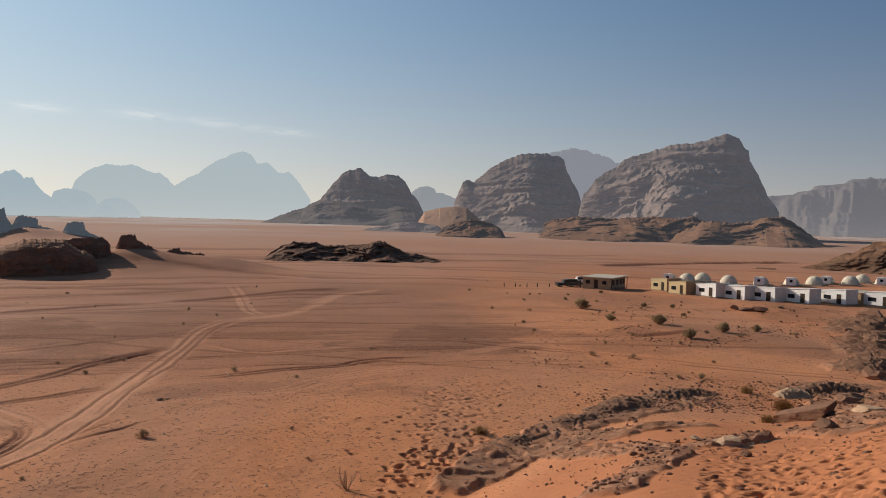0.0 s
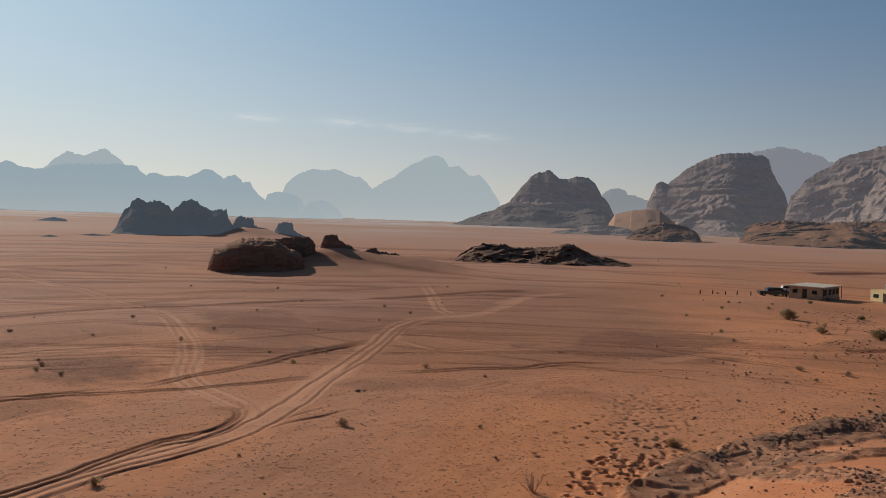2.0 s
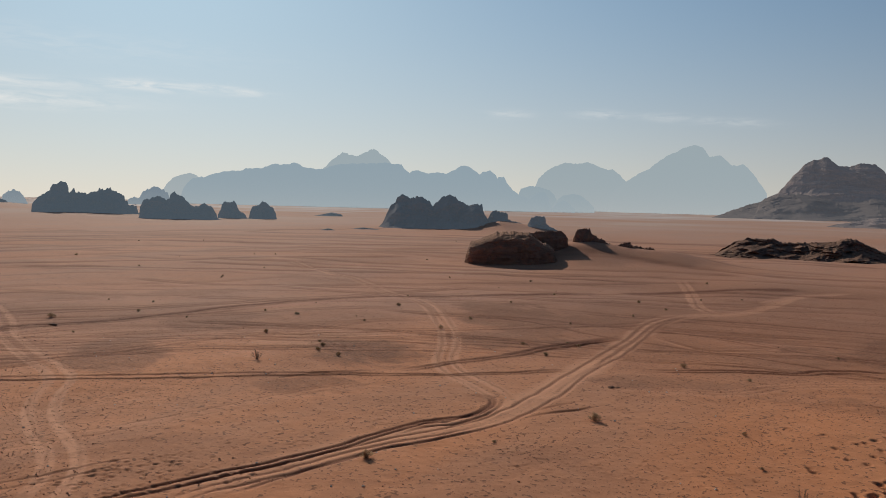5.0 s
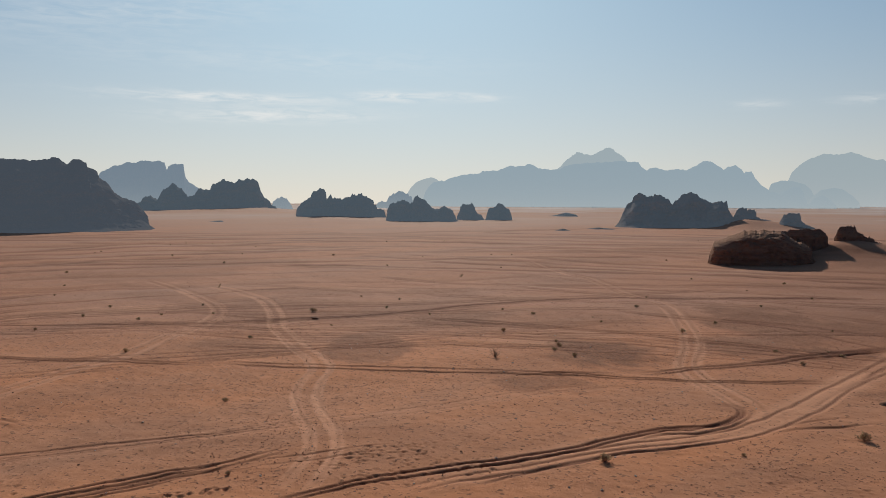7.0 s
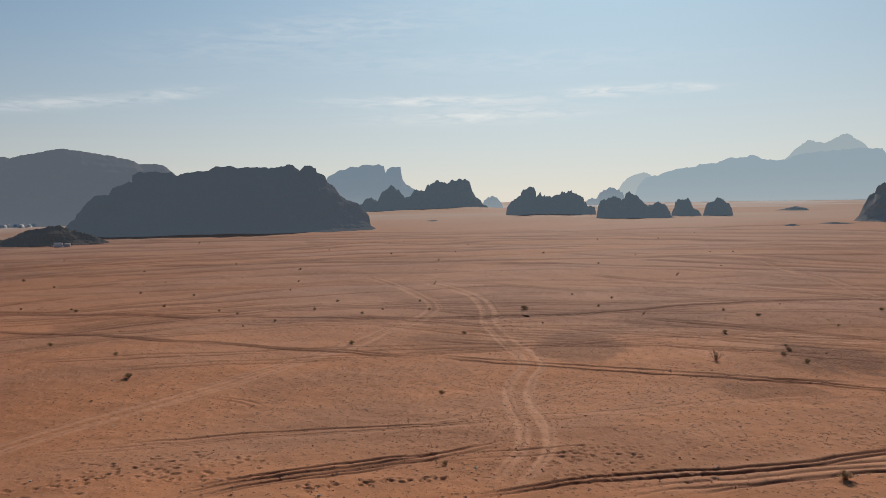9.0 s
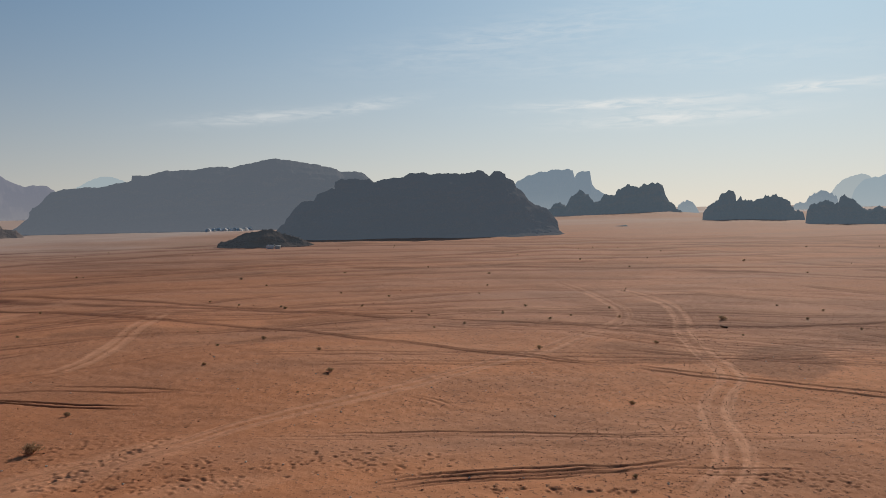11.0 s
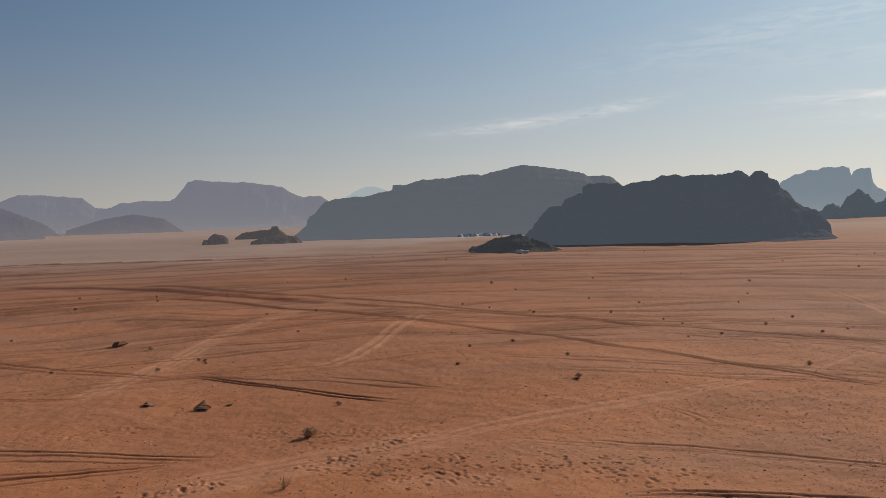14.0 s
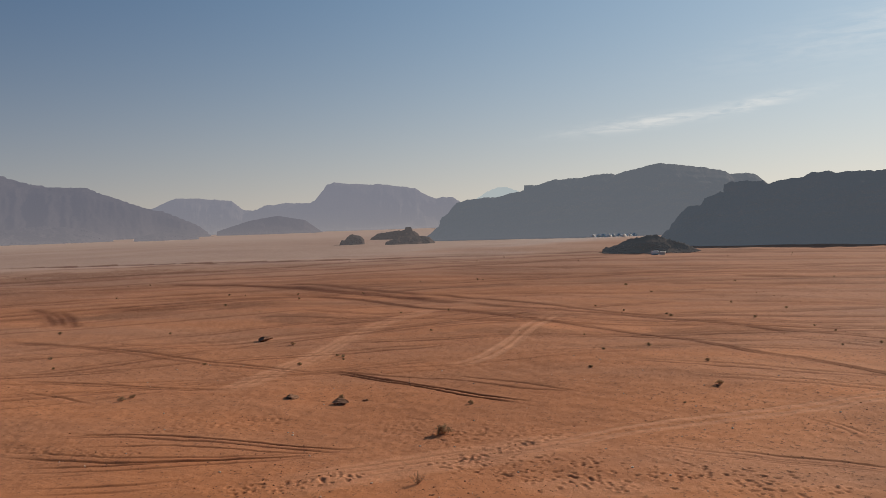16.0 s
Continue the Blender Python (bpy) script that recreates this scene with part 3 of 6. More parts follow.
track((0,), 0.1, 0.5, 0, 0, (-72.7, -24.5), (-69.6, -16.3), (-66.5, -10.3), (-64.5, -6.2))
track((-0.5, 0.5), 0.05, 0.28, 0.12, 1.2, (-51.3, -4.9), (-50.3, 1.1), (-49.1, 7.6), (-47.5, 14.4), (-45.8, 20.9), (-45.2, 25.5), (-43.4, 28.9), (-40.8, 36.3), (-39.7, 42.9), (-36.3, 51.2))
track((-0.3, 0.3), 0.08, 0.35, 0, 0, (-51.0, 0.4), (-49.5, 8.2), (-47.6, 15.0), (-45.6, 21.1), (-44.9, 26.4))
track((-0.7, -0.2, 0.6), 0.13, 0.65, 0.15, 1.1, (-40.2, 2.9), (-40.8, 6.2), (-40.7, 9.2), (-40.5, 12.2), (-40.3, 15.4), (-39.7, 18.1), (-39.7, 20.5))
track((-0.3, 0.3), 0.12, 0.6, 0, 0, (-39.6, 2.4), (-40.3, 6.7), (-39.9, 12.5), (-39.9, 18.4), (-40.2, 21.5), (-40.7, 23.8))
track((-0.3, 0.3), 0.07, 0.4, 0, 0, (-39.2, 17.1), (-39.0, 19.7), (-38.1, 22.3), (-37.3, 25.2), (-35.6, 28.5))
track((0, 0.35), 0.16, 0.85, 0, 0, (-41.2, 26.4), (-39.7, 28.1), (-38.6, 29.4), (-37.2, 30.4))
track((-0.4, 0.4), 0.1, 0.5, 0, 0, (-61.3, -66.0), (-62.6, -56.8), (-62.2, -46.6), (-62.8, -37.8))
track((0,), 0.12, 0.6, 0, 0, (-57.7, -62.2), (-56.8, -54.7), (-54.7, -47.9))
track((-0.4, 0.4), 0.12, 0.6, 0, 0, (-44.2, -44.7), (-46.6, -39.9), (-47.2, -33.1), (-47.0, -28.4), (-46.4, -23.8), (-46.4, -19.4))
track((0,), 0.12, 0.55, 0, 0, (-42.6, -41.6), (-44.9, -33.8), (-44.9, -28.5), (-45.5, -21.4))
track((-0.25, 0.25), 0.11, 0.55, 0, 0, (-41.3, -44.7), (-41.5, -35.6), (-43.1, -28.2), (-45.5, -23.0))
track((-0.3, 0.3), 0.1, 0.55, 0, 0, (-38.1, -41.3), (-39.5, -36.0), (-41.2, -31.1), (-43.3, -26.2), (-45.2, -21.2))
track((0,), 0.1, 0.5, 0, 0, (-36.2, -39.2), (-37.9, -35.8), (-39.8, -32.1))
track((-0.3, 0.3), 0.1, 0.45, 0, 0, (-34.4, -37.3), (-36.6, -31.4), (-38.8, -27.3))
track((0,), 0.16, 0.8, 0, 0, (-125.9, -128.3), (-117.9, -116.1), (-112.1, -108.6), (-101.7, -98.4))
track((0,), 0.16, 0.8, 0, 0, (-121.8, -120.0), (-115.3, -110.8), (-109.6, -103.7), (-102.2, -96.8))
track((0,), 0.16, 0.8, 0, 0, (-121.2, -116.7), (-114.3, -107.1), (-106.9, -98.6), (-103.0, -94.8), (-108.2, -98.2))
track((-1, 1), 0.4, 0.8, 0, 0, (-294.5, -314.8), (-304.7, -274.0), (-313.6, -245.5), (-312.6, -201.2), (-321.3, -148.0), (-328.4, -100.8))
track((-0.6, 0.6), 0.16, 0.7, 0, 0, (-23.2, 68.2), (-19.2, 69.8), (-14.8, 73.1), (-9.9, 76.1), (-7.4, 79.4), (0.4, 83.2))
track((-0.5, 0.5), 0.05, 0.2, 0.3, 1.1, (0.4, 83.2), (8.3, 92.5), (15.9, 98.1), (23.7, 100.5), (31.9, 103.3))
track((-0.5, 0.5), 0.2, 0.8, 0, 0, (22.8, 100.1), (27.8, 102.3), (32.4, 105.2), (37.9, 109.8))
track((-0.7, 0.7), 0.05, 0.2, 0.55, -0.5, (-44.3, 163.1), (-35.9, 139.2), (-30.0, 120.8), (-25.4, 111.6))
track((-0.5, 0.5), 0.06, 0.25, 0.2, 1.2, (-21.2, 60.8), (-17.0, 61.7), (-12.9, 63.8), (-9.1, 70.4), (0.4, 78.0))
track((-0.8, 0.8), 0.4, 0.9, 0, 0, (57.7, 278.3), (96.0, 313.7), (163.7, 361.8))
track((0,), 0.08, 0.4, 0.2, 0.6, (-28.8, 89.9), (-20.1, 84.0), (-15.2, 87.3), (-13.7, 92.3))
track((-1.5, -0.8, 0, 0.7, 1.4), 0.06, 0.3, 0.3, 2.2, (-28.6, 50.6), (-27.8, 51.7), (-26.5, 51.4), (-25.4, 49.6), (-24.7, 47.3))

# many faint random tracks, turned across the camera's view to read as dark streaks
old = random.Random(31)
for _ in range(150):
    a, r = old.uniform(-15, 137), 75 * (330 / 70) ** old.random()
    x, y = -math.sin(radians(a)) * r, math.cos(radians(a)) * r
    head, length, bow = radians(a) + old.gauss(0, 0.16), r * old.uniform(0.5, 1.1), old.gauss(0, 0.06)
    run = [(x + math.cos(head) * s * length - math.sin(head) * bow * s * s * length, y + math.sin(head) * s * length + math.cos(head) * bow * s * s * length)
           for s in (-0.5, -0.25, 0.0, 0.25, 0.5)]
    track(old.choice(((-0.8, 0.8), (-0.8, 0.8), (0.0,), (-0.9, -0.3, 0.7))), old.uniform(0.05, 0.14), old.uniform(0.15, 0.6), 0.0, 0.0, *run)


def spline(pts, step=1.2):
    p = [np.array(q, float) for q in pts]
    p = [2 * p[0] - p[1]] + p + [2 * p[-1] - p[-2]]
    out = []
    for a, b, c, d in zip(p, p[1:], p[2:], p[3:]):
        n = max(2, int(np.hypot(*(c - b)) / step))
        for s in np.arange(n) / n:
            out.append(0.5 * (2 * b + (c - a) * s + (2 * a - 5 * b + 4 * c - d) * s * s + (3 * b - a - 3 * c + d) * s ** 3))
    out.append(p[-2])
    return np.array(out)


AZ0, AZ1, DAZ = -32.0, 139.0, 0.13
fine_az = np.arange(AZ0, AZ1, DAZ)
az_cols = np.concatenate([fine_az, np.arange(AZ1, 360 + AZ0 - 1, 4.0)])
radii = [0.0, 0.4]
while radii[-1] < 4900:
    q = radii[-1]
    radii.append(q * 1.12 if q < 15 else q + min(150.0, max(0.105, 4.5e-5 * q * q)))
radii = np.array(radii)
GR, GA = np.meshgrid(radii, np.radians(az_cols), indexing="ij")
GX, GY = -np.sin(GA) * GR, np.cos(GA) * GR
GZ = ground_z(GX, GY)
ROCKY = outcrop(GX, GY)
GZ = GZ + rubble(GX, GY, ROCKY)
PACKED = np.zeros_like(GZ)
GAZ = np.degrees(np.arctan2(-GX, GY))
RUT_SHADE = np.zeros_like(GZ)
EDGE = 0.75 * fbm(GX / 8, GY / 8, 5, 31) + 0.35 * fbm(GX / 1.6, GY / 1.2, 3, 33)
DIRT = 0.30 * smooth(0.15, 0.6, fbm(GX / 30, GY / 22, 7, 5)) * smooth(30, 50, GR) * smooth(420, 150, GR) * (1 - 0.5 * smooth(80, 100, GAZ))


DIRT = np.maximum(DIRT, (0.46 + 0.22 * fbm(GX / 16, GY / 16, 5, 57)) * smooth(-8, 2, GAZ) * smooth(34, 20, GAZ) * smooth(62, 84, GR) * smooth(210, 150, GR))


def patch(target, amount, x, y, long, deep, turn):
    """A ragged oval patch on the plain."""
    c, s = math.cos(radians(turn)), math.sin(radians(turn))
    lx, ly = (GX - x) * c + (GY - y) * s, -(GX - x) * s + (GY - y) * c
    np.maximum(target, amount * smooth(1.45, 0.3, (lx / long) ** 2 + (ly / deep) ** 2 + EDGE), out=target)


patch(DIRT, 0.78, -37.1, 97.7, 9.2, 9.9, 21)
patch(DIRT, 0.91, -2.0, 95.1, 13.2, 11.9, 1)
patch(DIRT, 0.78, 7.8, 105.1, 7.7, 5.6, -4)
patch(DIRT, 0.65, -39.6, 79.9, 7.8, 10.1, 26)
patch(DIRT, 0.59, -16.6, 63.9, 7.3, 2.6, 15)
patch(DIRT, 0.52, -6.4, 64.8, 7.2, 3.2, 6)
patch(DIRT, 0.85, -44.4, 91.4, 11.9, 11.5, 26)
patch(DIRT, 0.95, -46.1, 58.3, 6.0, 6.7, 38)
patch(DIRT, 0.65, -73.1, 63.3, 7.8, 9.4, 49)
patch(DIRT, 0.65, -63.2, 44.3, 4.0, 6.6, 55)
patch(DIRT, 0.95, -33.7, 79.2, 5.0, 2.6, 23)
patch(DIRT, 0.59, -41.1, 44.9, 4.0, 2.6, 42)
patch(DIRT, 0.52, -16.1, 65.2, 7.9, 3.2, 14)
patch(DIRT, 0.45, -70.4, 33.6, 5.1, 6.2, 65)
patch(DIRT, 0.39, -103.4, 69.4, 18.2, 6.3, 56)
patch(DIRT, 0.65, -90.2, -6.8, 3.3, 3.3, 94)
patch(DIRT, 0.45, -102.9, 2.7, 13.6, 4.3, 89)
patch(DIRT, 0.65, -113.8, -58.6, 7.5, 8.3, 117)
patch(DIRT, 0.72, -89.4, -4.5, 8.5, 2.8, 93)
patch(DIRT, 0.59, -99.3, -24.5, 10.5, 4.2, 104)
patch(DIRT, 0.52, -109.2, -47.5, 5.2, 5.7, 114)
patch(DIRT, 0.65, -124.8, -89.2, 20.2, 10.7, 126)
patch(DIRT, 0.78, -88.2, -6.6, 3.2, 2.4, 94)
patch(DIRT, 0.45, -99.6, -13.0, 14.7, 4.1, 97)
patch(DIRT, 0.78, -227.2, -204.4, 49.3, 37.8, 132)
patch(DIRT, 0.52, -113.4, -57.6, 8.4, 7.4, 117)
patch(PACKED, 0.40, -54.4, 64.8, 6.8, 1.4, 40)
patch(PACKED, 0.40, -54.2, 59.1, 6.5, 1.3, 43)
patch(PACKED, 0.25, -52.9, 51.4, 4.9, 2.2, 46)
patch(PACKED, 0.40, -59.2, 64.1, 7.7, 1.5, 43)
patch(PACKED, 0.30, -106.4, 29.3, 17.8, 3.1, 75)
patch(PACKED, 0.30, -89.9, -51.5, 6.8, 3.3, 120)
patch(PACKED, 0.30, -74.7, 50.6, 7.9, 1.6, 56)
patch(PACKED, 0.40, -40.9, 86.2, 7.7, 1.8, 25)
patch(PACKED, 0.30, -42.5, -4.2, 4.7, 1.3, 96)
DIRT = np.maximum(DIRT, 0.5 * smooth(-0.1, 0.5, fbm(GX / 11, GY / 14, 6, 37)) * smooth(-6, -12, GAZ) * smooth(78, 92, GR) * smooth(190, 160, GR))
DIRT = np.maximum(DIRT, (0.30 + 0.2 * fbm(GX / 40, GY / 30, 5, 53)) * smooth(74, 104, GAZ) * smooth(105, 180, GR) * smooth(700, 400, GR))
# painted haze: the plain's tint grows with distance from the viewpoint
HAZE_MUD = (0.60 * smooth(38, 120, GR) * (1 - 0.45 * smooth(72, 92, GAZ) * smooth(260, 150, GR)) + 0.27 * smooth(170, 800, GR) + 0.13 * smooth(900, 1600, GR))
HAZE_MUD = HAZE_MUD * (0.9 + 0.1 * np.clip(fbm(GX / 120, GY / 120, 4, 12), -1, 1))
HAZE_MUD = HAZE_MUD * (1 - 0.65 * smooth(4, -8, GAZ) * smooth(320, 170, GR))
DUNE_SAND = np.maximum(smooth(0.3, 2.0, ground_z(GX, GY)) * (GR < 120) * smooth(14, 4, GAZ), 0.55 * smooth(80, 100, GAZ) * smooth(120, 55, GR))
HAZE_MUD = np.clip(HAZE_MUD + 0.3 * smooth(80, 105, GAZ) * smooth(170, 380, GR), 0, 1)
# beyond this shore on the left lies the mud flat itself
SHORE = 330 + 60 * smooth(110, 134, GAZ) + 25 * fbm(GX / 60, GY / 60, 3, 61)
HAZE_MUD = np.maximum(HAZE_MUD, 0.90 * smooth(0, 45, GR - SHORE) * smooth(104, 116, GAZ))
HAZE_MUD = np.minimum(HAZE_MUD, 1 - 0.10 * smooth(92, 104, GAZ))
DIRT *= 1 - smooth(-20, 30, GR - SHORE) * smooth(104, 116, GAZ)
DIRT = np.maximum(DIRT, (0.34 + 0.1 * fbm(GX / 50, GY / 50, 4, 63)) * smooth(10, 60, GR - SHORE) * smooth(104, 116, GAZ) * smooth(1500, 700, GR))
nf = len(fine_az)
for offsets, depth, dark, pale, band, pts in TRACKS:
    line = spline(pts)
    near = np.full(GZ.shape, 99.0)
    along = np.zeros_like(near)
    run = 0.0
    for a, b in zip(line[:-1], line[1:]):
        d = b - a
        n = np.hypot(*d)
        mid, pad = (a + b) / 2, n / 2 + 6.5
        rm, am = np.hypot(*mid), np.degrees(np.arctan2(-mid[0], mid[1]))
        half = np.degrees(pad / max(rm, pad))
        i0, i1 = np.searchsorted(radii, [rm - pad, rm + pad])
        j0, j1 = int((am - half - AZ0) / DAZ), int((am + half - AZ0) / DAZ) + 1
        j0, j1 = max(0, j0), min(nf, j1)
        if j1 <= j0:
            continue
        sx, sy = GX[i0:i1, j0:j1] - a[0], GY[i0:i1, j0:j1] - a[1]
        q = np.clip((sx * d[0] + sy * d[1]) / n ** 2, 0, 1)
        ox, oy = sx - q * d[0], sy - q * d[1]
        sd = np.hypot(ox, oy) * np.sign(d[0] * sy - d[1] * sx)
        better = np.abs(sd) < np.abs(near[i0:i1, j0:j1])
        near[i0:i1, j0:j1] = np.where(better, sd, near[i0:i1, j0:j1])
        along[i0:i1, j0:j1] = np.where(better, run + q * n, along[i0:i1, j0:j1])
        run += n
    hitm = np.abs(near) < 6.4
    nd, al = near[hitm], along[hitm]
    fade = smooth(0, 6, al) * smooth(0, 6, run - al)
    dz, dk = np.zeros_like(nd), np.zeros_like(nd)
    # painted shade and rut both widen with distance, to hold in the camera's view
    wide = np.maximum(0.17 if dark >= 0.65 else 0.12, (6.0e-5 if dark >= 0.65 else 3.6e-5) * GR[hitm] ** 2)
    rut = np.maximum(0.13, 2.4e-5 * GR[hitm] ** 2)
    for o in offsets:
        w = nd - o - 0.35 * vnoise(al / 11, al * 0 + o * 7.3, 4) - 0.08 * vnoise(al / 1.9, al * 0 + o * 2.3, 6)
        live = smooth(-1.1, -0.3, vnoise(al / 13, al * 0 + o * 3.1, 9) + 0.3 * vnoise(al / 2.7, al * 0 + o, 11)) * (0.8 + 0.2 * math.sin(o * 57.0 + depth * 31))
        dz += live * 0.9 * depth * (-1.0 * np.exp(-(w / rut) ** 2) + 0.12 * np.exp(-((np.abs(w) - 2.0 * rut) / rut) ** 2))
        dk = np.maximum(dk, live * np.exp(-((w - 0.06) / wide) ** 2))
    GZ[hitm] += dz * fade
    RUT_SHADE[hitm] = np.maximum(RUT_SHADE[hitm], min(1.0, 1.25 * dark) * dk * fade)
    if band:
        aside = np.abs(nd) if band > 0 else np.min([np.abs(nd - o) for o in offsets], axis=0)
        inner = smooth(1.25 * abs(band), 0.75 * abs(band), aside + 0.2 * abs(band) * vnoise(al / 5, nd, 15)) * (0.62 + 0.38 * np.abs(vnoise(nd * 2.2, al / 40, 13)))
        PACKED[hitm] = np.maximum(PACKED[hitm], pale * inner * fade)
        DIRT[hitm] *= 1 - 0.8 * inner * fade

# footprints: dents in the sand below the hill and on its spur
rng = np.random.default_rng(5)


def dents(points, size, depth):
    for px, py in points:
        rm, am = math.hypot(px, py), math.degrees(math.atan2(-px, py))
        i0, i1 = np.searchsorted(radii, [rm - 0.8, rm + 0.8])
        j = (am - AZ0) / DAZ
        w = math.degrees(0.8 / rm) / DAZ
        j0, j1 = max(0, int(j - w)), min(nf, int(j + w) + 1)
        q = ((GX[i0:i1, j0:j1] - px) ** 2 + (GY[i0:i1, j0:j1] - py) ** 2) / size ** 2
        GZ[i0:i1, j0:j1] += depth * (-np.exp(-q * 1.4) + 0.14 * np.exp(-(np.sqrt(q) - 1.5) ** 2 * 3))


def trail(a, b, n, spread):
    s = np.sort(rng.random(n))
    return np.stack([a[0] + (b[0] - a[0]) * s, a[1] + (b[1] - a[1]) * s], -1) + rng.normal(0, spread, (n, 2))


dents(trail((-2.8, 41.5), (-1.0, 49.2), 46, 0.6), 0.2, 0.22)
dents(trail((-0.8, 41.7), (0.1, 48.2), 30, 0.6), 0.2, 0.22)
dents(trail((0.6, 45.3), (2.2, 53.3), 60, 0.8), 0.2, 0.2)
dents(trail((-1.2, 50.3), (2.6, 66.1), 120, 2.2), 0.22, 0.14)
dents(trail((1.1, 59.7), (4.4, 71.3), 60, 2.4), 0.24, 0.12)
dents(trail((1.7, 49.5), (4.7, 51.3), 10, 0.4), 0.19, 0.16)
dents(trail((-44.4, -14.4), (-52.7, -8.2), 70, 0.5), 0.15, 0.09)
dents(trail((-43.9, -14.0), (-42.6, -2.4), 60, 0.6), 0.15, 0.07)
dents(trail((-53.7, -20.5), (-49.9, -12.9), 60, 1.6), 0.17, 0.07)
dents(trail((-37.4, -24.5), (-41.8, -18.2), 50, 0.5), 0.15, 0.09)
dents(trail((-51.3, -15.9), (-53.9, -8.8), 55, 0.9), 0.15, 0.08)
dents(trail((-44.4, -13.8), (-47.5, -4.1), 60, 1.0), 0.15, 0.09)
dents(trail((-42.1, -45.5), (-42.6, -34.7), 50, 0.5), 0.15, 0.09)
dents(trail((-48.0, -38.1), (-54.0, -29.1), 40, 0.7), 0.17, 0.09)
dents(trail((-38.3, 9.5), (-36.5, 16.6), 45, 0.2), 0.14, 0.09)
dents(trail((-33.7, 22.0), (-29.7, 30.1), 60, 0.8), 0.15, 0.07)
dents(trail((-36.3, 22.9), (-34.9, 27.9), 70, 1.0), 0.15, 0.08)
dents(trail((-35.3, 28.2), (-30.7, 41.5), 60, 1.2), 0.15, 0.06)
dents(trail((-19.6, 38.1), (-5.3, 48.0), 110, 1.4), 0.12, 0.06)
dents(trail((-47.0, -0.7), (-42.9, 7.2), 60, 1.1), 0.16, 0.09)
dents(trail((-43.2, -9.8), (-46.5, 5.5), 70, 1.1), 0.16, 0.09)
spur = np.stack([rng.uniform(-31, -19, 900), rng.uniform(15, 40, 900)], -1)
dents([(-math.sin(radians(a)) * r, math.cos(radians(a)) * r) for a, r in spur], 0.17, 0.15)

ground_me = grid_mesh("ground", GX, GY, GZ, wrap=True, attrs=(("rocky", ROCKY), ("gravel", DIRT), ("rut", RUT_SHADE), ("dune", DUNE_SAND), ("packed", PACKED), ("haze_mudflat", HAZE_MUD)))
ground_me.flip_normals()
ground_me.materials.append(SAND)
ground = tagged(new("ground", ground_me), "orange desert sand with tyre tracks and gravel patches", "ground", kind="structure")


# ---- mountains ----
def massif(name, label, az, ridge, depth, prof, mat, seed=0, rough=0.05, ledge=6.0, nu=170, nv=80, category="mountain", kind="", cliff=None, at=None, gullies=0.08, parts=False, bench=0.5, grain=None, skirt=0.06):
    """A rock mass: a ridge line with the outline prof (metres along it, height) that falls off in cliffs and scree on both sides."""
    p = np.array(prof, float)
    top = p[:, 1].max()
    span = p[-1, 0] - p[0, 0]
    us = np.linspace(p[0, 0] - 0.12 * span, p[-1, 0] + 0.12 * span, nu)
    vs = np.concatenate([-depth * (np.linspace(1.35, 0, nv * 2 // 3) ** 1.0), depth * np.linspace(0, 1.2, nv // 3)[1:]])
    V, U = np.meshgrid(vs, us, indexing="ij")
    L = grain or max(top * 0.35, span * 0.06)
    warp = 0.10 * L * fbm(U / L + 3, V / L, 3, seed + 1) * smooth(0, 0.5, np.abs(V) / depth)
    edge = np.interp(us, np.concatenate([[p[0, 0] - skirt * span], p[:, 0], [p[-1, 0] + skirt * span]]),
                     np.concatenate([[-2.0], p[:, 1], [-2.0]]))
    win = np.hanning(max(5, nu // (48 if len(prof) > 12 else 24 if len(prof) > 6 else 8) | 1) + 2)[1:-1]
    edge = np.convolve(np.pad(edge, len(win) // 2, mode="edge"), win / win.sum(), mode="valid")
    P = np.interp(U + warp, us, edge)
    crag = fbm(U / (0.5 * L) + 11, V / (0.7 * L), 5, seed + 2)
    P = P + rough * top * crag * smooth(0.05, 0.4, P / top)
    d = depth * (0.30 + 0.70 * np.sqrt(np.clip(P / top, 0, 1))) * (1 + 0.22 * vnoise(U / (1.2 * L), U * 0, seed + 3))
    gully = fbm(U / (0.45 * L), V / (2.2 * L), 4, seed + 4)
    q = np.abs(V) / d + gullies * gully * smooth(0.05, 0.5, np.abs(V) / d)
    cx, cy = cliff or ([0, 0.22, 0.40, 0.56, 0.78, 1.0], [1, 0.95, 0.82, 0.46, 0.22, 0])
    H = P * np.interp(q, cx, cy)
    H = np.where(q > 1, -0.06 * top * (q - 1), H)
    # ledges
    s = H / ledge + 0.35 * fbm(U / (1.5 * L), V / (1.5 * L), 2, seed + 5)
    step = np.floor(s) + smooth(0.25, 0.75, s - np.floor(s))
    H = H + np.where(H > 0.02 * top, bench * ledge * (step - s), 0)
    H = H + 0.006 * top * fbm(U / (0.08 * L), V / (0.08 * L), 3, seed + 6) * smooth(0.02, 0.2, H / top)
    U2 = U + 0.03 * L * fbm(H / (0.12 * L) + 40, U / L, 3, seed + 7)
    H = H - 0.012 * top - min(0.15, 0.05 * top)
    low = -0.03 * top - min(0.6, 0.25 * top)
    k = H > low
    keep = k[:-1, :-1] | k[1:, :-1] | k[:-1, 1:] | k[1:, 1:]
    if at:
        wx, wy = at[0][0] * U2 + at[0][1] * V + at[0][3], at[1][0] * U2 + at[1][1] * V + at[1][3]
        H = H + ground_z(wx, wy) - at[2][3]
    a = radians(az)
    spot = at or pose(-math.sin(a) * ridge, math.cos(a) * ridge, 0, 0, 0, az)
    if parts:
        ob = new(name)
        mean = (H[:-1, :-1] + H[1:, 1:]) / 2 + 0.04 * top * crag[:-1, :-1]
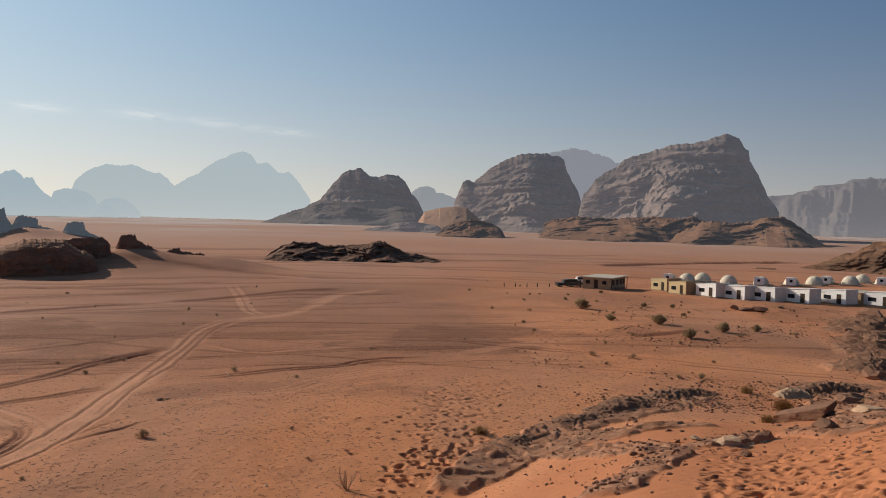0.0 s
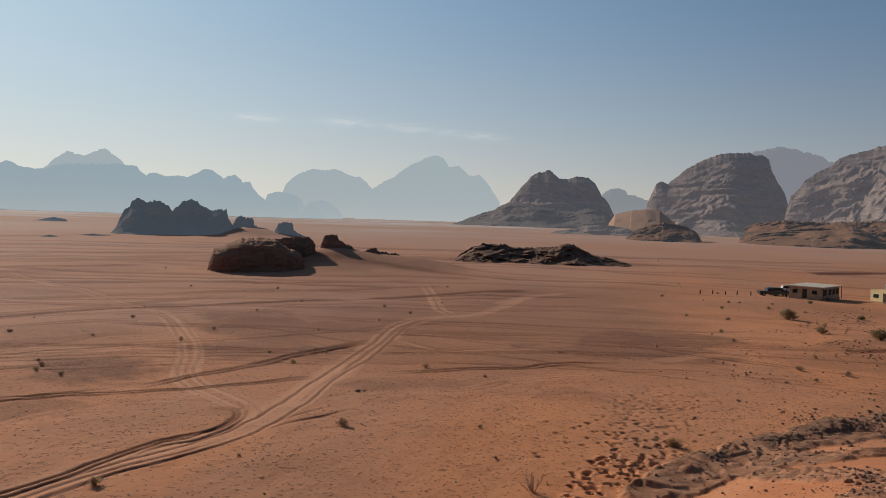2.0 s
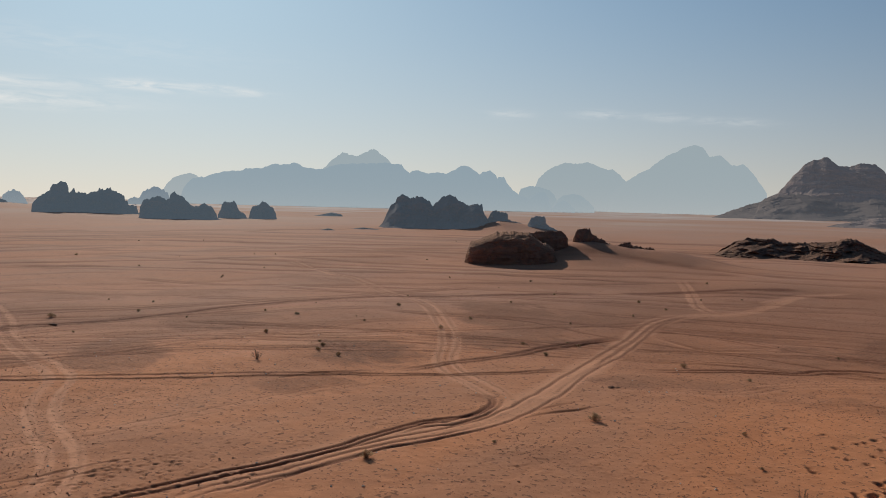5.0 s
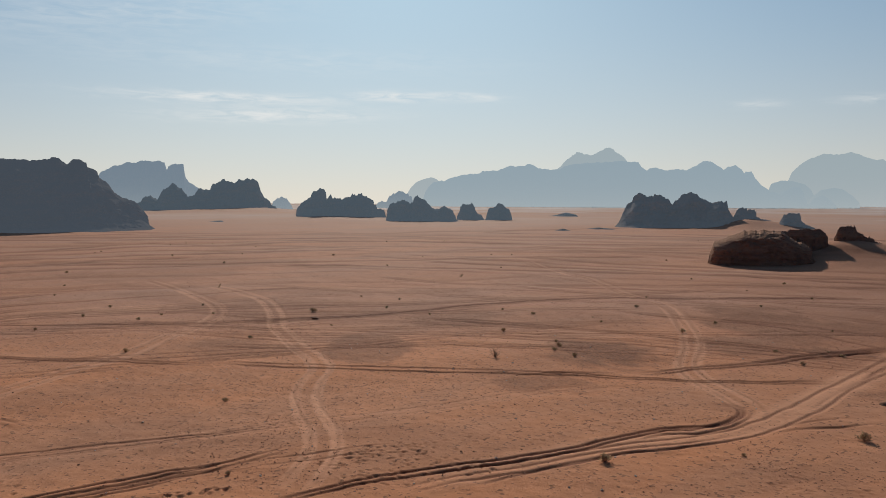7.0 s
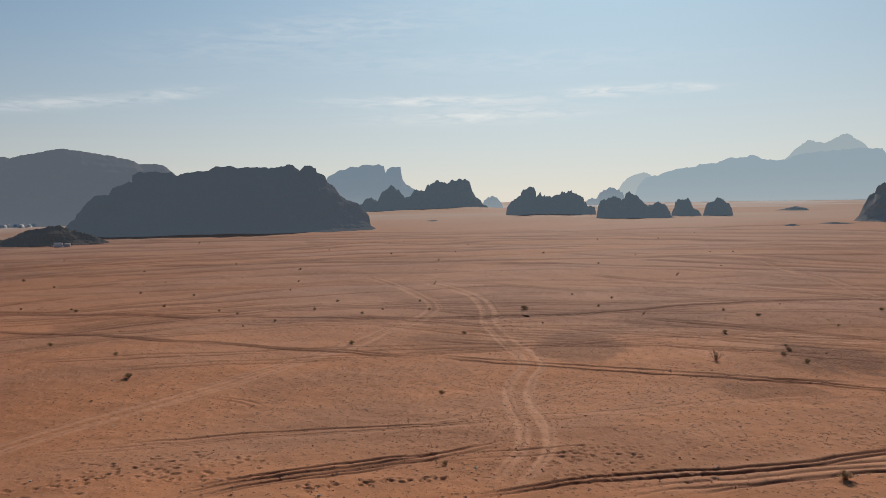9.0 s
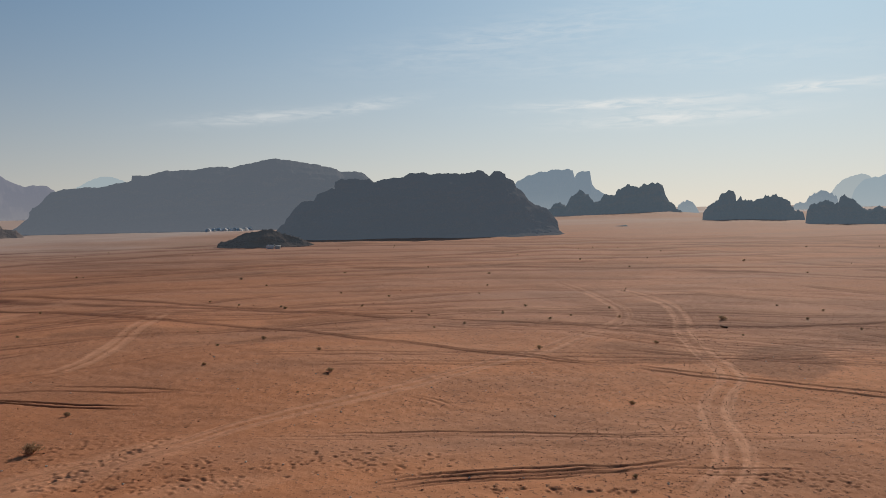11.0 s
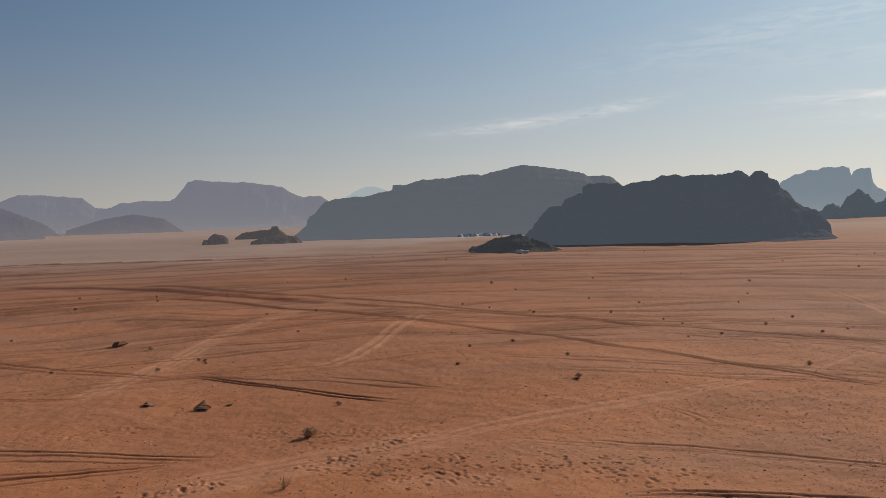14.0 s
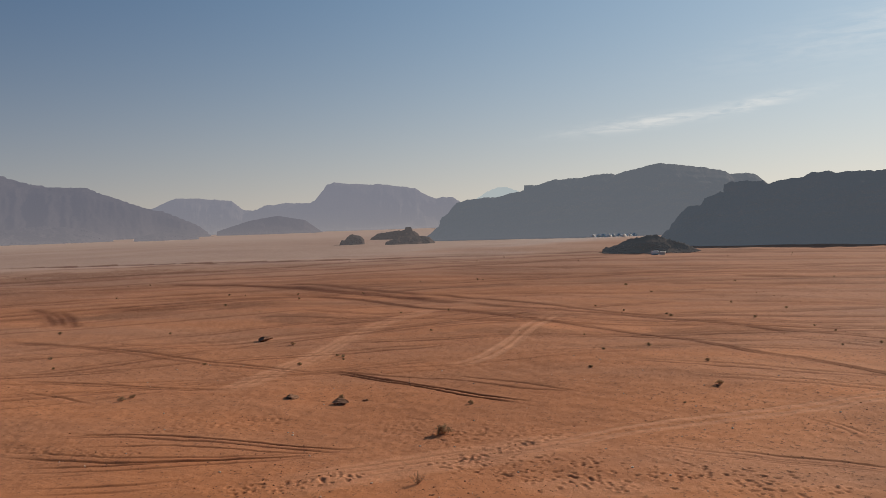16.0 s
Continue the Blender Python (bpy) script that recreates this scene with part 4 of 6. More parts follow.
        for key, mask, text in (("cliff", mean >= 0.27 * top, ""), ("scree_foot", mean < 0.27 * top, "sloping ledges and scree")):
            me = grid_mesh(key, U2, V, H, keep & mask)
            me.materials.append(mat)
            piece = new(key, me)
            piece.parent = ob
            if text:
                piece["label"] = text
    else:
        me = grid_mesh(name, U2, V, H, keep)
        me.materials.append(mat)
        ob = new(name, me)
    ob.matrix_world = spot
    return tagged(ob, label, category, kind=kind)


# how far the front stands out at each share of the height
CLIFF = ([-0.15, 0, 0.06, 0.25, 0.45, 0.65, 0.82, 0.93, 1.0], [1.1, 0.95, 0.72, 0.52, 0.40, 0.28, 0.17, 0.07, 0])
SLOPE = ([-0.15, 0, 0.25, 0.5, 0.75, 0.92, 1.0], [1.6, 1.35, 0.95, 0.65, 0.36, 0.13, 0])
BACK = ([-0.15, 0, 0.3, 0.7, 0.95, 1.0], [1.4, 1.2, 1.0, 0.9, 0.7, 0])
BLOCK = ([-0.15, 0, 0.3, 0.55, 0.78, 0.93, 1.0], [0.95, 0.98, 1.02, 0.98, 0.80, 0.45, 0])
DUNE = ([-0.15, 0, 0.5, 1.0], [3.0, 2.2, 1.0, 0])


def loft(name, label, az, ridge, depth, prof, mat, seed=0, jag=0.02, nu=260, nv=70, bulge=0.18, beds=0.05, shape=CLIFF, front=None, parts=False, category="rock", kind=""):
    """A rock with the skyline prof (metres along it, height): each rise of it leans back from a foot through bedded cliffs to the top."""
    p = np.array(prof, float)
    top, span = p[:, 1].max(), p[-1, 0] - p[0, 0]
    x = np.maximum.accumulate(p[:, 0] + np.arange(len(p)) * 1e-4 * span)
    x = np.concatenate([[x[0] - 0.012 * span], x, [x[-1] + 0.012 * span]])
    z = np.concatenate([[-0.1 * top], p[:, 1], [-0.1 * top]])
    us = np.unique(np.concatenate([np.linspace(x[0], x[-1], nu), x]))
    P = np.interp(us, x, z)
    L = min(top, 0.4 * span)
    knob = vnoise(us / (0.10 * L), us * 0, seed + 1) + 0.7 * vnoise(us / (0.045 * L), us * 0, seed + 2) + 0.4 * vnoise(us / (0.02 * L), us * 0, seed + 3)
    k = max(3, len(us) // 14 | 1)
    bare = P
    P = P + jag * top * knob * smooth(0.02, 0.3, P / top)
    broad = np.convolve(np.pad(bare, k // 2, mode="edge"), np.ones(k) / k, mode="valid")
    D = depth * (0.10 + 0.90 * np.sqrt(np.clip(broad / top, 0, 1)))
    if front:
        fx, fy = zip(*front)
        f = np.interp((us - x[0]) / (x[-1] - x[0]), fx, fy)
        D = D * np.convolve(np.pad(f, k // 2, mode="edge"), np.ones(k) / k, mode="valid")
    nf = nv * 3 // 4
    q = np.concatenate([np.linspace(-0.15, 1, nf), np.linspace(1, -0.15, nv - nf)[1:]])
    sign = np.where(np.arange(len(q)) < nf, -1.0, 1.0)
    Q, U = np.meshgrid(q, us, indexing="ij")
    H = np.where(Q < 0, Q * (0.4 * top + 7), np.minimum(Q * (broad + (bare - broad) * np.clip(Q, 0, 1) ** 3 + (P - bare) * np.clip(Q, 0, 1) ** 14), P))
    body = np.where(sign[:, None] < 0, np.interp(Q, *shape), np.interp(Q, *BACK))
    wide = max(0.55 * L, 0.4 * depth)
    thin = min(1.0, L / depth)
    S = 0.9 * body * D[None, :] - H
    lump = fbm(U / wide, S / (1.2 * wide), 5, seed + 4)
    rib = (1 - np.abs(vnoise(U / (0.2 * L) + 0.8 * lump, S / (0.7 * L), seed + 5)) * 2) * vnoise(U / (0.8 * L), H / L, seed + 9)
    bed = 0.8 * fbm(H / (0.11 * top) + 1.4 * lump, U / (1.9 * L) + 0.3 * lump, 3, seed + 6) + 0.45 * vnoise(H / (0.035 * top) + 1.1 * lump, U / (0.6 * L), seed + 7)
    grit = fbm(U / (0.12 * L), S / (0.09 * L), 4, seed + 8)
    away = smooth(0, 0.3, body)
    out = body + away * (bulge * lump + thin * ((0.05 if shape is CLIFF else 0.0) * bulge * rib + beds * bed + 0.035 * grit))
    V = sign[:, None] * D[None, :] * out
    U2 = U + smooth(0, 0.12, body) * (0.012 * L * bed + 0.012 * L * grit)
    a = radians(az)
    spot = pose(-math.sin(a) * ridge, math.cos(a) * ridge, 0, 0, 0, az)
    if parts:
        ob = new(name)
        low = (H[:-1, :-1] + H[1:, 1:]) / 2 + 0.06 * top * lump[:-1, :-1] < 0.2 * top
        for key, mask, text in (("cliff", ~low, ""), ("scree_foot", low, "broken ledges and scree")):
            me = grid_mesh(key, U2, V, H, mask)
            me.materials.append(mat)
            piece = new(key, me)
            piece.parent = ob
            if text:
                piece["label"] = text
    else:
        me = grid_mesh(name, U2, V, H)
        me.materials.append(mat)
        ob = new(name, me)
    ob.matrix_world = spot
    return tagged(ob, label, category, kind=kind)


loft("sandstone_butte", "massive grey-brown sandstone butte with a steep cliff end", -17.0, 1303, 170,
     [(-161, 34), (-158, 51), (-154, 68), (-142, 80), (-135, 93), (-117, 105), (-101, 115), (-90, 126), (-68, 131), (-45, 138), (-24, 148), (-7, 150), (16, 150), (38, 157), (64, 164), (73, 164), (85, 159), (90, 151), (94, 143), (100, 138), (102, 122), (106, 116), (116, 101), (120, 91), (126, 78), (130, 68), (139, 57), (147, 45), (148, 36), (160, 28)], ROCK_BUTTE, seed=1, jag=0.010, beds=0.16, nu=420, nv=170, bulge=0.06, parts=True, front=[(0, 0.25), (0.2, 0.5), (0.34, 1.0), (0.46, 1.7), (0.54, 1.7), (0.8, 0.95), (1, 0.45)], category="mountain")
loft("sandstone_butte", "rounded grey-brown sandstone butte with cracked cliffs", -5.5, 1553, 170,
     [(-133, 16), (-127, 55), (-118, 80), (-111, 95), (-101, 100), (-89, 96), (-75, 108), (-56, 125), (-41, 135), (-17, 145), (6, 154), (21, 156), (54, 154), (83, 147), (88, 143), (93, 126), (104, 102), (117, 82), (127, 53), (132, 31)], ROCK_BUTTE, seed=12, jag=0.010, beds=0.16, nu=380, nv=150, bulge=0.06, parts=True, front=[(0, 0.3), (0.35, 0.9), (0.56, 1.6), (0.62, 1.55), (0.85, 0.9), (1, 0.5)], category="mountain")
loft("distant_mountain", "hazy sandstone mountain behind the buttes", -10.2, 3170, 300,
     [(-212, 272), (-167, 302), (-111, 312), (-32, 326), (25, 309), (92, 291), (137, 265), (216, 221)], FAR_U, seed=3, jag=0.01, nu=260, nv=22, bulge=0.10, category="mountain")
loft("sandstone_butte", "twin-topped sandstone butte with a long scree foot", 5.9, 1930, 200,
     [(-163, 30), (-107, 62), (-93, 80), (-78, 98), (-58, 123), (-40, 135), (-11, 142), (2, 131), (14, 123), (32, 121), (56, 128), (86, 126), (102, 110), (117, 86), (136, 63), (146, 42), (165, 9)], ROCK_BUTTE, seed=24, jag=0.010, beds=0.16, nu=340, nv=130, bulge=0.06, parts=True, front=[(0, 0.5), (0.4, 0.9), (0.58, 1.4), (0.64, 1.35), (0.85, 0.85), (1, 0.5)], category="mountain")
loft("distant_mountain", "small hazy mountain in the gap between buttes", 0.7, 3180, 200,
     [(-119, 82), (-100, 122), (-81, 141), (-56, 157), (-22, 157), (-1, 150), (9, 131), (34, 131), (85, 113), (121, 74)], FAR_E, seed=5, jag=0.01, nu=260, nv=22, bulge=0.10, category="mountain")
loft("rocky_hill", "dark layered rock apron at the foot of a butte", -21.4, 878, 120,
     [(-76, -2), (-69, 9), (-58, 13), (-43, 22), (-33, 23), (-13, 21), (6, 23), (18, 28), (35, 29), (47, 23), (54, 18), (64, 10), (77, 0)], ROCK_APRON, seed=6, jag=0.03, nu=230, nv=66, bulge=0.24, shape=SLOPE, beds=0.04, category="hill")
loft("rocky_hill", "broken rock apron with drifted sand below the buttes", -12.0, 899, 110,
     [(-77, -2), (-66, 7), (-52, 12), (-32, 15), (-4, 18), (12, 19), (31, 20), (45, 15), (51, 11), (64, 10), (78, -2)], ROCK_APRON, seed=7, jag=0.03, nu=230, nv=66, bulge=0.24, shape=SLOPE, beds=0.04, category="hill")
loft("rocky_hill", "low rounded rock hump on the plain", -1.9, 793, 40,
     [(-37, -3), (-27, 8), (-17, 14), (1, 18), (11, 17), (23, 14), (33, 9), (38, 0)], ROCK_APRON, seed=8, jag=0.03, nu=230, nv=66, bulge=0.24, shape=SLOPE, beds=0.04, category="hill")
loft("rocky_hill", "low dark rock shelf on the plain", 3.2, 1036, 40,
     [(-62, -3), (-40, 3), (-20, 7), (-4, 11), (12, 13), (31, 12), (51, 9), (61, 2)], ROCK_BUTTE, seed=9, jag=0.03, nu=230, nv=66, bulge=0.24, shape=SLOPE, beds=0.04, category="hill")
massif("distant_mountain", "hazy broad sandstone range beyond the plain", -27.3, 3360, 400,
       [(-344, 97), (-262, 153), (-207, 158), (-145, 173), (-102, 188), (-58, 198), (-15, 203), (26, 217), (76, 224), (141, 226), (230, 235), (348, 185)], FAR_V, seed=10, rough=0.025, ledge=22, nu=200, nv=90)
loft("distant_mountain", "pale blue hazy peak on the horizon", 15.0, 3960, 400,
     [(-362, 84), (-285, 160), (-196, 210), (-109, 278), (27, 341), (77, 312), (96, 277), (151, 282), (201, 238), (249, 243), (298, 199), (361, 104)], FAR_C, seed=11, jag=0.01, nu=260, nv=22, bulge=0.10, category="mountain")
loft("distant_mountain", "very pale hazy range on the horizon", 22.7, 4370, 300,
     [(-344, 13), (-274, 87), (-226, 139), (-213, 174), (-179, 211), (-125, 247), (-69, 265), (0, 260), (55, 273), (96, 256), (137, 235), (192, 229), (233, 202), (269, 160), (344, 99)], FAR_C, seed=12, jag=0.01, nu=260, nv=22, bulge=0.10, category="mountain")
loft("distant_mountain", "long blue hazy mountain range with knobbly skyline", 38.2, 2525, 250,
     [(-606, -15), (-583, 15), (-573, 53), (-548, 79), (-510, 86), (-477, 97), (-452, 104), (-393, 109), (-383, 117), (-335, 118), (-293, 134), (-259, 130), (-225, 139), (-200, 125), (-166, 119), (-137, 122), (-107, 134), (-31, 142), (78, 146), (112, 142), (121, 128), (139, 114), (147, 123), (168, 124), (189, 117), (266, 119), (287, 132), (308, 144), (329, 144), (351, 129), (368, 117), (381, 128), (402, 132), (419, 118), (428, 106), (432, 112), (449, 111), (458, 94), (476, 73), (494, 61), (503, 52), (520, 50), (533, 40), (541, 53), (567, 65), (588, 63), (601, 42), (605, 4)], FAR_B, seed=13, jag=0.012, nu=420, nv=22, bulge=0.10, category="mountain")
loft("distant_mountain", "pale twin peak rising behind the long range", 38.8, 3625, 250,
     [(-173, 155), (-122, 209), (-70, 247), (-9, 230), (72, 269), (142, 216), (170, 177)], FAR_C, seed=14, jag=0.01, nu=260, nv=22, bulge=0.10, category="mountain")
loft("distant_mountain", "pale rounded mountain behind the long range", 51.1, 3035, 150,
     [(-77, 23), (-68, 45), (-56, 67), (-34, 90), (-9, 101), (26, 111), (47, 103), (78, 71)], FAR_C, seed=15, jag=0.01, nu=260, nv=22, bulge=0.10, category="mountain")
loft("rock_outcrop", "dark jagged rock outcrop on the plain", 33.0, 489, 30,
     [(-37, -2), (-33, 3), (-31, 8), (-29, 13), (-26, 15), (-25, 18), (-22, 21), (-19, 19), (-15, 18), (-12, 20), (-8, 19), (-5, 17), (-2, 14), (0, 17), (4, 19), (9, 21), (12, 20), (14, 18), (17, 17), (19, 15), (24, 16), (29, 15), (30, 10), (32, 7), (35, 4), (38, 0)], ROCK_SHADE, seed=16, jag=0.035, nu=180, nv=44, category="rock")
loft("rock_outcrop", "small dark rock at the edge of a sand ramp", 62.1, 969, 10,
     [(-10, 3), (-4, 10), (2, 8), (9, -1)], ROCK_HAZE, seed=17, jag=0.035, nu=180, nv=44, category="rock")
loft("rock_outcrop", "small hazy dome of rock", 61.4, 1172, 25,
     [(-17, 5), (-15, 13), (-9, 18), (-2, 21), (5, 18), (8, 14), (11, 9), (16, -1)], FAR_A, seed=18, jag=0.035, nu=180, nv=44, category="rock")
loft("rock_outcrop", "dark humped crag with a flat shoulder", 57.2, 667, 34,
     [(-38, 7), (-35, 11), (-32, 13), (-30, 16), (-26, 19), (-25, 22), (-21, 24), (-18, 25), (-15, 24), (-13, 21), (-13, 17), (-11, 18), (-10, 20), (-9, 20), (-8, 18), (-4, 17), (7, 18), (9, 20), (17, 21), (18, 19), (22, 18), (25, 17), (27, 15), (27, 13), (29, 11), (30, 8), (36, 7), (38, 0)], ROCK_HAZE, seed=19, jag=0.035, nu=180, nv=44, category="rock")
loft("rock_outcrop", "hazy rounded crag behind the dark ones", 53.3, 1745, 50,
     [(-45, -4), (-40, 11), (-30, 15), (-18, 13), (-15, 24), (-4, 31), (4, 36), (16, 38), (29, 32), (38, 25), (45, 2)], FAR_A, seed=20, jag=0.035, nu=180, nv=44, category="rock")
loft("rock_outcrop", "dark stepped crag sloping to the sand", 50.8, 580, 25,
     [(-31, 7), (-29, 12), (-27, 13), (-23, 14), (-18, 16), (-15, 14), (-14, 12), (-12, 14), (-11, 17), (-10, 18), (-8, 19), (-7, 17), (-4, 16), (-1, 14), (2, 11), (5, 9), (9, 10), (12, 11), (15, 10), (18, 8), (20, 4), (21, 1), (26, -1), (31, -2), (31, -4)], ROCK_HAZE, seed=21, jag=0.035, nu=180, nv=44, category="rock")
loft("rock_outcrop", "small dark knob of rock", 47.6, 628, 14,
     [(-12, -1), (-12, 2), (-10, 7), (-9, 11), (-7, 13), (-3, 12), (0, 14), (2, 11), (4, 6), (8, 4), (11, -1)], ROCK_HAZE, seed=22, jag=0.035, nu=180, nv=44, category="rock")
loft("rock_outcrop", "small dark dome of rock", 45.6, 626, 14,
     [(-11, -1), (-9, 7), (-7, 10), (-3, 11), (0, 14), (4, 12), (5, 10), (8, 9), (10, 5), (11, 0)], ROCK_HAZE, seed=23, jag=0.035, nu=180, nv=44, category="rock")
loft("rock_outcrop", "dark brown boulder-like outcrop half buried in sand", 27.1, 202, 9,
     [(-12.4, 2.7), (-11.9, 3.9), (-11.4, 5.1), (-8.7, 6.1), (-6.8, 7.0), (-4.8, 7.8), (-0.1, 8.0), (3.5, 7.9), (6.5, 5.7), (8.5, 5.0), (10.1, 3.9), (10.5, 1.5), (12.7, -0.0)], ROCK_NEAR, seed=24, jag=0.02, nu=300, nv=110, bulge=0.07, beds=0.035, shape=BLOCK, category="rock")
loft("rock_outcrop", "long low dark rock ridge drifted with sand", 6.5, 283, 12,
     [(-33.0, -1.0), (-30.4, 1.2), (-28.7, 2.6), (-25.8, 4.4), (-21.5, 5.8), (-13.7, 5.7), (-11.1, 4.7), (-4.1, 4.9), (-0.6, 5.2), (5.6, 5.7), (6.9, 6.7), (10.8, 6.6), (14.4, 4.9), (18.9, 2.7), (24.3, 2.0), (29.8, 0.8), (33.4, -0.9)], ROCK_LOW, seed=25, jag=0.04, nu=340, nv=90, bulge=0.3, beds=0.015, shape=SLOPE, category="rock")
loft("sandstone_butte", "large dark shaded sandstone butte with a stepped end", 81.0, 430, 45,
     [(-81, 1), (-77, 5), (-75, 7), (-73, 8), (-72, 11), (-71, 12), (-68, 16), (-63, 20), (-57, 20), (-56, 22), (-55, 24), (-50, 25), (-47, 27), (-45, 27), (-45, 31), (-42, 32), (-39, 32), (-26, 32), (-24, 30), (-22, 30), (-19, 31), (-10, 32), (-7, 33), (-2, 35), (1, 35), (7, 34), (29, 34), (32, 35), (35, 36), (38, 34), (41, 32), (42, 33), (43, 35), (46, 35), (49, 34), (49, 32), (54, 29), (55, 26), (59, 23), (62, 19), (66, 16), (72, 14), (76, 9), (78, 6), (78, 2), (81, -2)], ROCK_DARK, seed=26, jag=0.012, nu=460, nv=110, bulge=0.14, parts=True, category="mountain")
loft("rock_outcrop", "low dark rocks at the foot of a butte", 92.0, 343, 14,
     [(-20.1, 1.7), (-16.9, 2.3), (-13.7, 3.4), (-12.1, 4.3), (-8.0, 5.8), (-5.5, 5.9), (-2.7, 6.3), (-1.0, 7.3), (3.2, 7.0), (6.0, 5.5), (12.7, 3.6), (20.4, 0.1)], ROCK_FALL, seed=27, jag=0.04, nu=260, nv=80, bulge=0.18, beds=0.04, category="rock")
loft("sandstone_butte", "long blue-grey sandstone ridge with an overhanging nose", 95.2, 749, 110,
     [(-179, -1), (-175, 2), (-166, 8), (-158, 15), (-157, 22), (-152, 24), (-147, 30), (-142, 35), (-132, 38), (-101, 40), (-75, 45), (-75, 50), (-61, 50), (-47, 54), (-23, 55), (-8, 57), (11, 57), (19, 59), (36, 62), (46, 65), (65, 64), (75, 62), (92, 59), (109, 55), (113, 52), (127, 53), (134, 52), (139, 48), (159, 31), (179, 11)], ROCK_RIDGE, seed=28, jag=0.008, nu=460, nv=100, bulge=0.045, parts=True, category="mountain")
loft("distant_mountain", "hazy blue castle-like rock mountain", 69.9, 1581, 90,
     [(-111, 48), (-103, 66), (-95, 70), (-79, 79), (-66, 82), (-58, 87), (-40, 86), (-29, 90), (-11, 89), (2, 90), (11, 86), (13, 78), (15, 73), (18, 80), (31, 86), (45, 85), (47, 70), (49, 59), (57, 48), (73, 40), (94, 21), (109, -3)], FAR_A, seed=29, jag=0.01, nu=260, nv=22, bulge=0.10, category="mountain")
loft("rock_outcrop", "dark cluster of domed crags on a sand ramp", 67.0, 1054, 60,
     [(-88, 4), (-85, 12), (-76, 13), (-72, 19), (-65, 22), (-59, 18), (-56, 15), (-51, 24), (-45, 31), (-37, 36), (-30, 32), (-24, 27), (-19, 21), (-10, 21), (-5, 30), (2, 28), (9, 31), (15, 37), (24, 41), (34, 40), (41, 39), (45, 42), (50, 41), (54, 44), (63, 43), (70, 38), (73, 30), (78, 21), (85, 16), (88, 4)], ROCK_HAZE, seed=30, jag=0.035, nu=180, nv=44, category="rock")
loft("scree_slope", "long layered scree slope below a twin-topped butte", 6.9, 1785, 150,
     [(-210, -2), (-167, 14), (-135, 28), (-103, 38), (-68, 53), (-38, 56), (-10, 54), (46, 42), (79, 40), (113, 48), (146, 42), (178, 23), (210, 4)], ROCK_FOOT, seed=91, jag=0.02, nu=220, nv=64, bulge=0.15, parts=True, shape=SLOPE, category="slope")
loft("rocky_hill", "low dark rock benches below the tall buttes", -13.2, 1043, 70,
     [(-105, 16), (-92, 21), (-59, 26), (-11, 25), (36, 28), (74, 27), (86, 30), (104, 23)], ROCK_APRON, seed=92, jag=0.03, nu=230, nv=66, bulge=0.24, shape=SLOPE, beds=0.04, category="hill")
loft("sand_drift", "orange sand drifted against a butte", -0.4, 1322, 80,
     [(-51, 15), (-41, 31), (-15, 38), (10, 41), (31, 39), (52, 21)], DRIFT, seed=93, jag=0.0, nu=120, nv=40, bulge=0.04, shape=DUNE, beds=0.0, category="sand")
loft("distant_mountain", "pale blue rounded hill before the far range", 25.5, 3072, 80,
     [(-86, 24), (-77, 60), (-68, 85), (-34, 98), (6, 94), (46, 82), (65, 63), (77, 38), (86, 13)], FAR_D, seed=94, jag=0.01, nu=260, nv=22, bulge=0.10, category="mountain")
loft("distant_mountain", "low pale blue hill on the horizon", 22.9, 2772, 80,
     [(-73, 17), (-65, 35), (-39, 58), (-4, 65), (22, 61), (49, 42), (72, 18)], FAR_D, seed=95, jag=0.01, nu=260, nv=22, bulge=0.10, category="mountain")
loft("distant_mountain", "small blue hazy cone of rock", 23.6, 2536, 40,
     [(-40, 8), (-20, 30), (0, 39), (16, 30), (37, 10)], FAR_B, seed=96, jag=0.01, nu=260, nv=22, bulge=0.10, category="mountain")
loft("rock_outcrop", "low dark rocks beside a long ridge", 109.5, 613, 14,
     [(-19, 2), (-13, 4), (-9, 6), (10, 6), (16, 5), (20, 1)], ROCK_KNOB, seed=97, jag=0.035, nu=180, nv=44, category="rock")
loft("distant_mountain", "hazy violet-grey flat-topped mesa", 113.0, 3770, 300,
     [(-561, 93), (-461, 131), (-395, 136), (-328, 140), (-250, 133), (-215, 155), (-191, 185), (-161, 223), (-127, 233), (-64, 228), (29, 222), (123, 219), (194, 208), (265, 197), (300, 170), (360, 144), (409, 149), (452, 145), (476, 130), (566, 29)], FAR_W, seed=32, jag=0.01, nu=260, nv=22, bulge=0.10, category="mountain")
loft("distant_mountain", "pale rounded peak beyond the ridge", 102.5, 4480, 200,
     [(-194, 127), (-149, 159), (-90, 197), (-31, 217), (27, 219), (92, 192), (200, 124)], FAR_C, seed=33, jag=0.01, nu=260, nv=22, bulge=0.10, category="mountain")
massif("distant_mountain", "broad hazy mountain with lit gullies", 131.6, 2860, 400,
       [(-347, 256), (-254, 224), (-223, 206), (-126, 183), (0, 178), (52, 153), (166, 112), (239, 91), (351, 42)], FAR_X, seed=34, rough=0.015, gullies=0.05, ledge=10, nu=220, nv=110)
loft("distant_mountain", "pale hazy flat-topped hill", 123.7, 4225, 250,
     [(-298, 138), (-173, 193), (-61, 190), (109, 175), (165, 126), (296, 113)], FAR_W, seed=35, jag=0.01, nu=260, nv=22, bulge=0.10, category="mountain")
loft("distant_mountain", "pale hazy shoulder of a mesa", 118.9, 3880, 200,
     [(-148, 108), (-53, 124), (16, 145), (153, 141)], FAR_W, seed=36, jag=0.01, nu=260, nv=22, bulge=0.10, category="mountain")
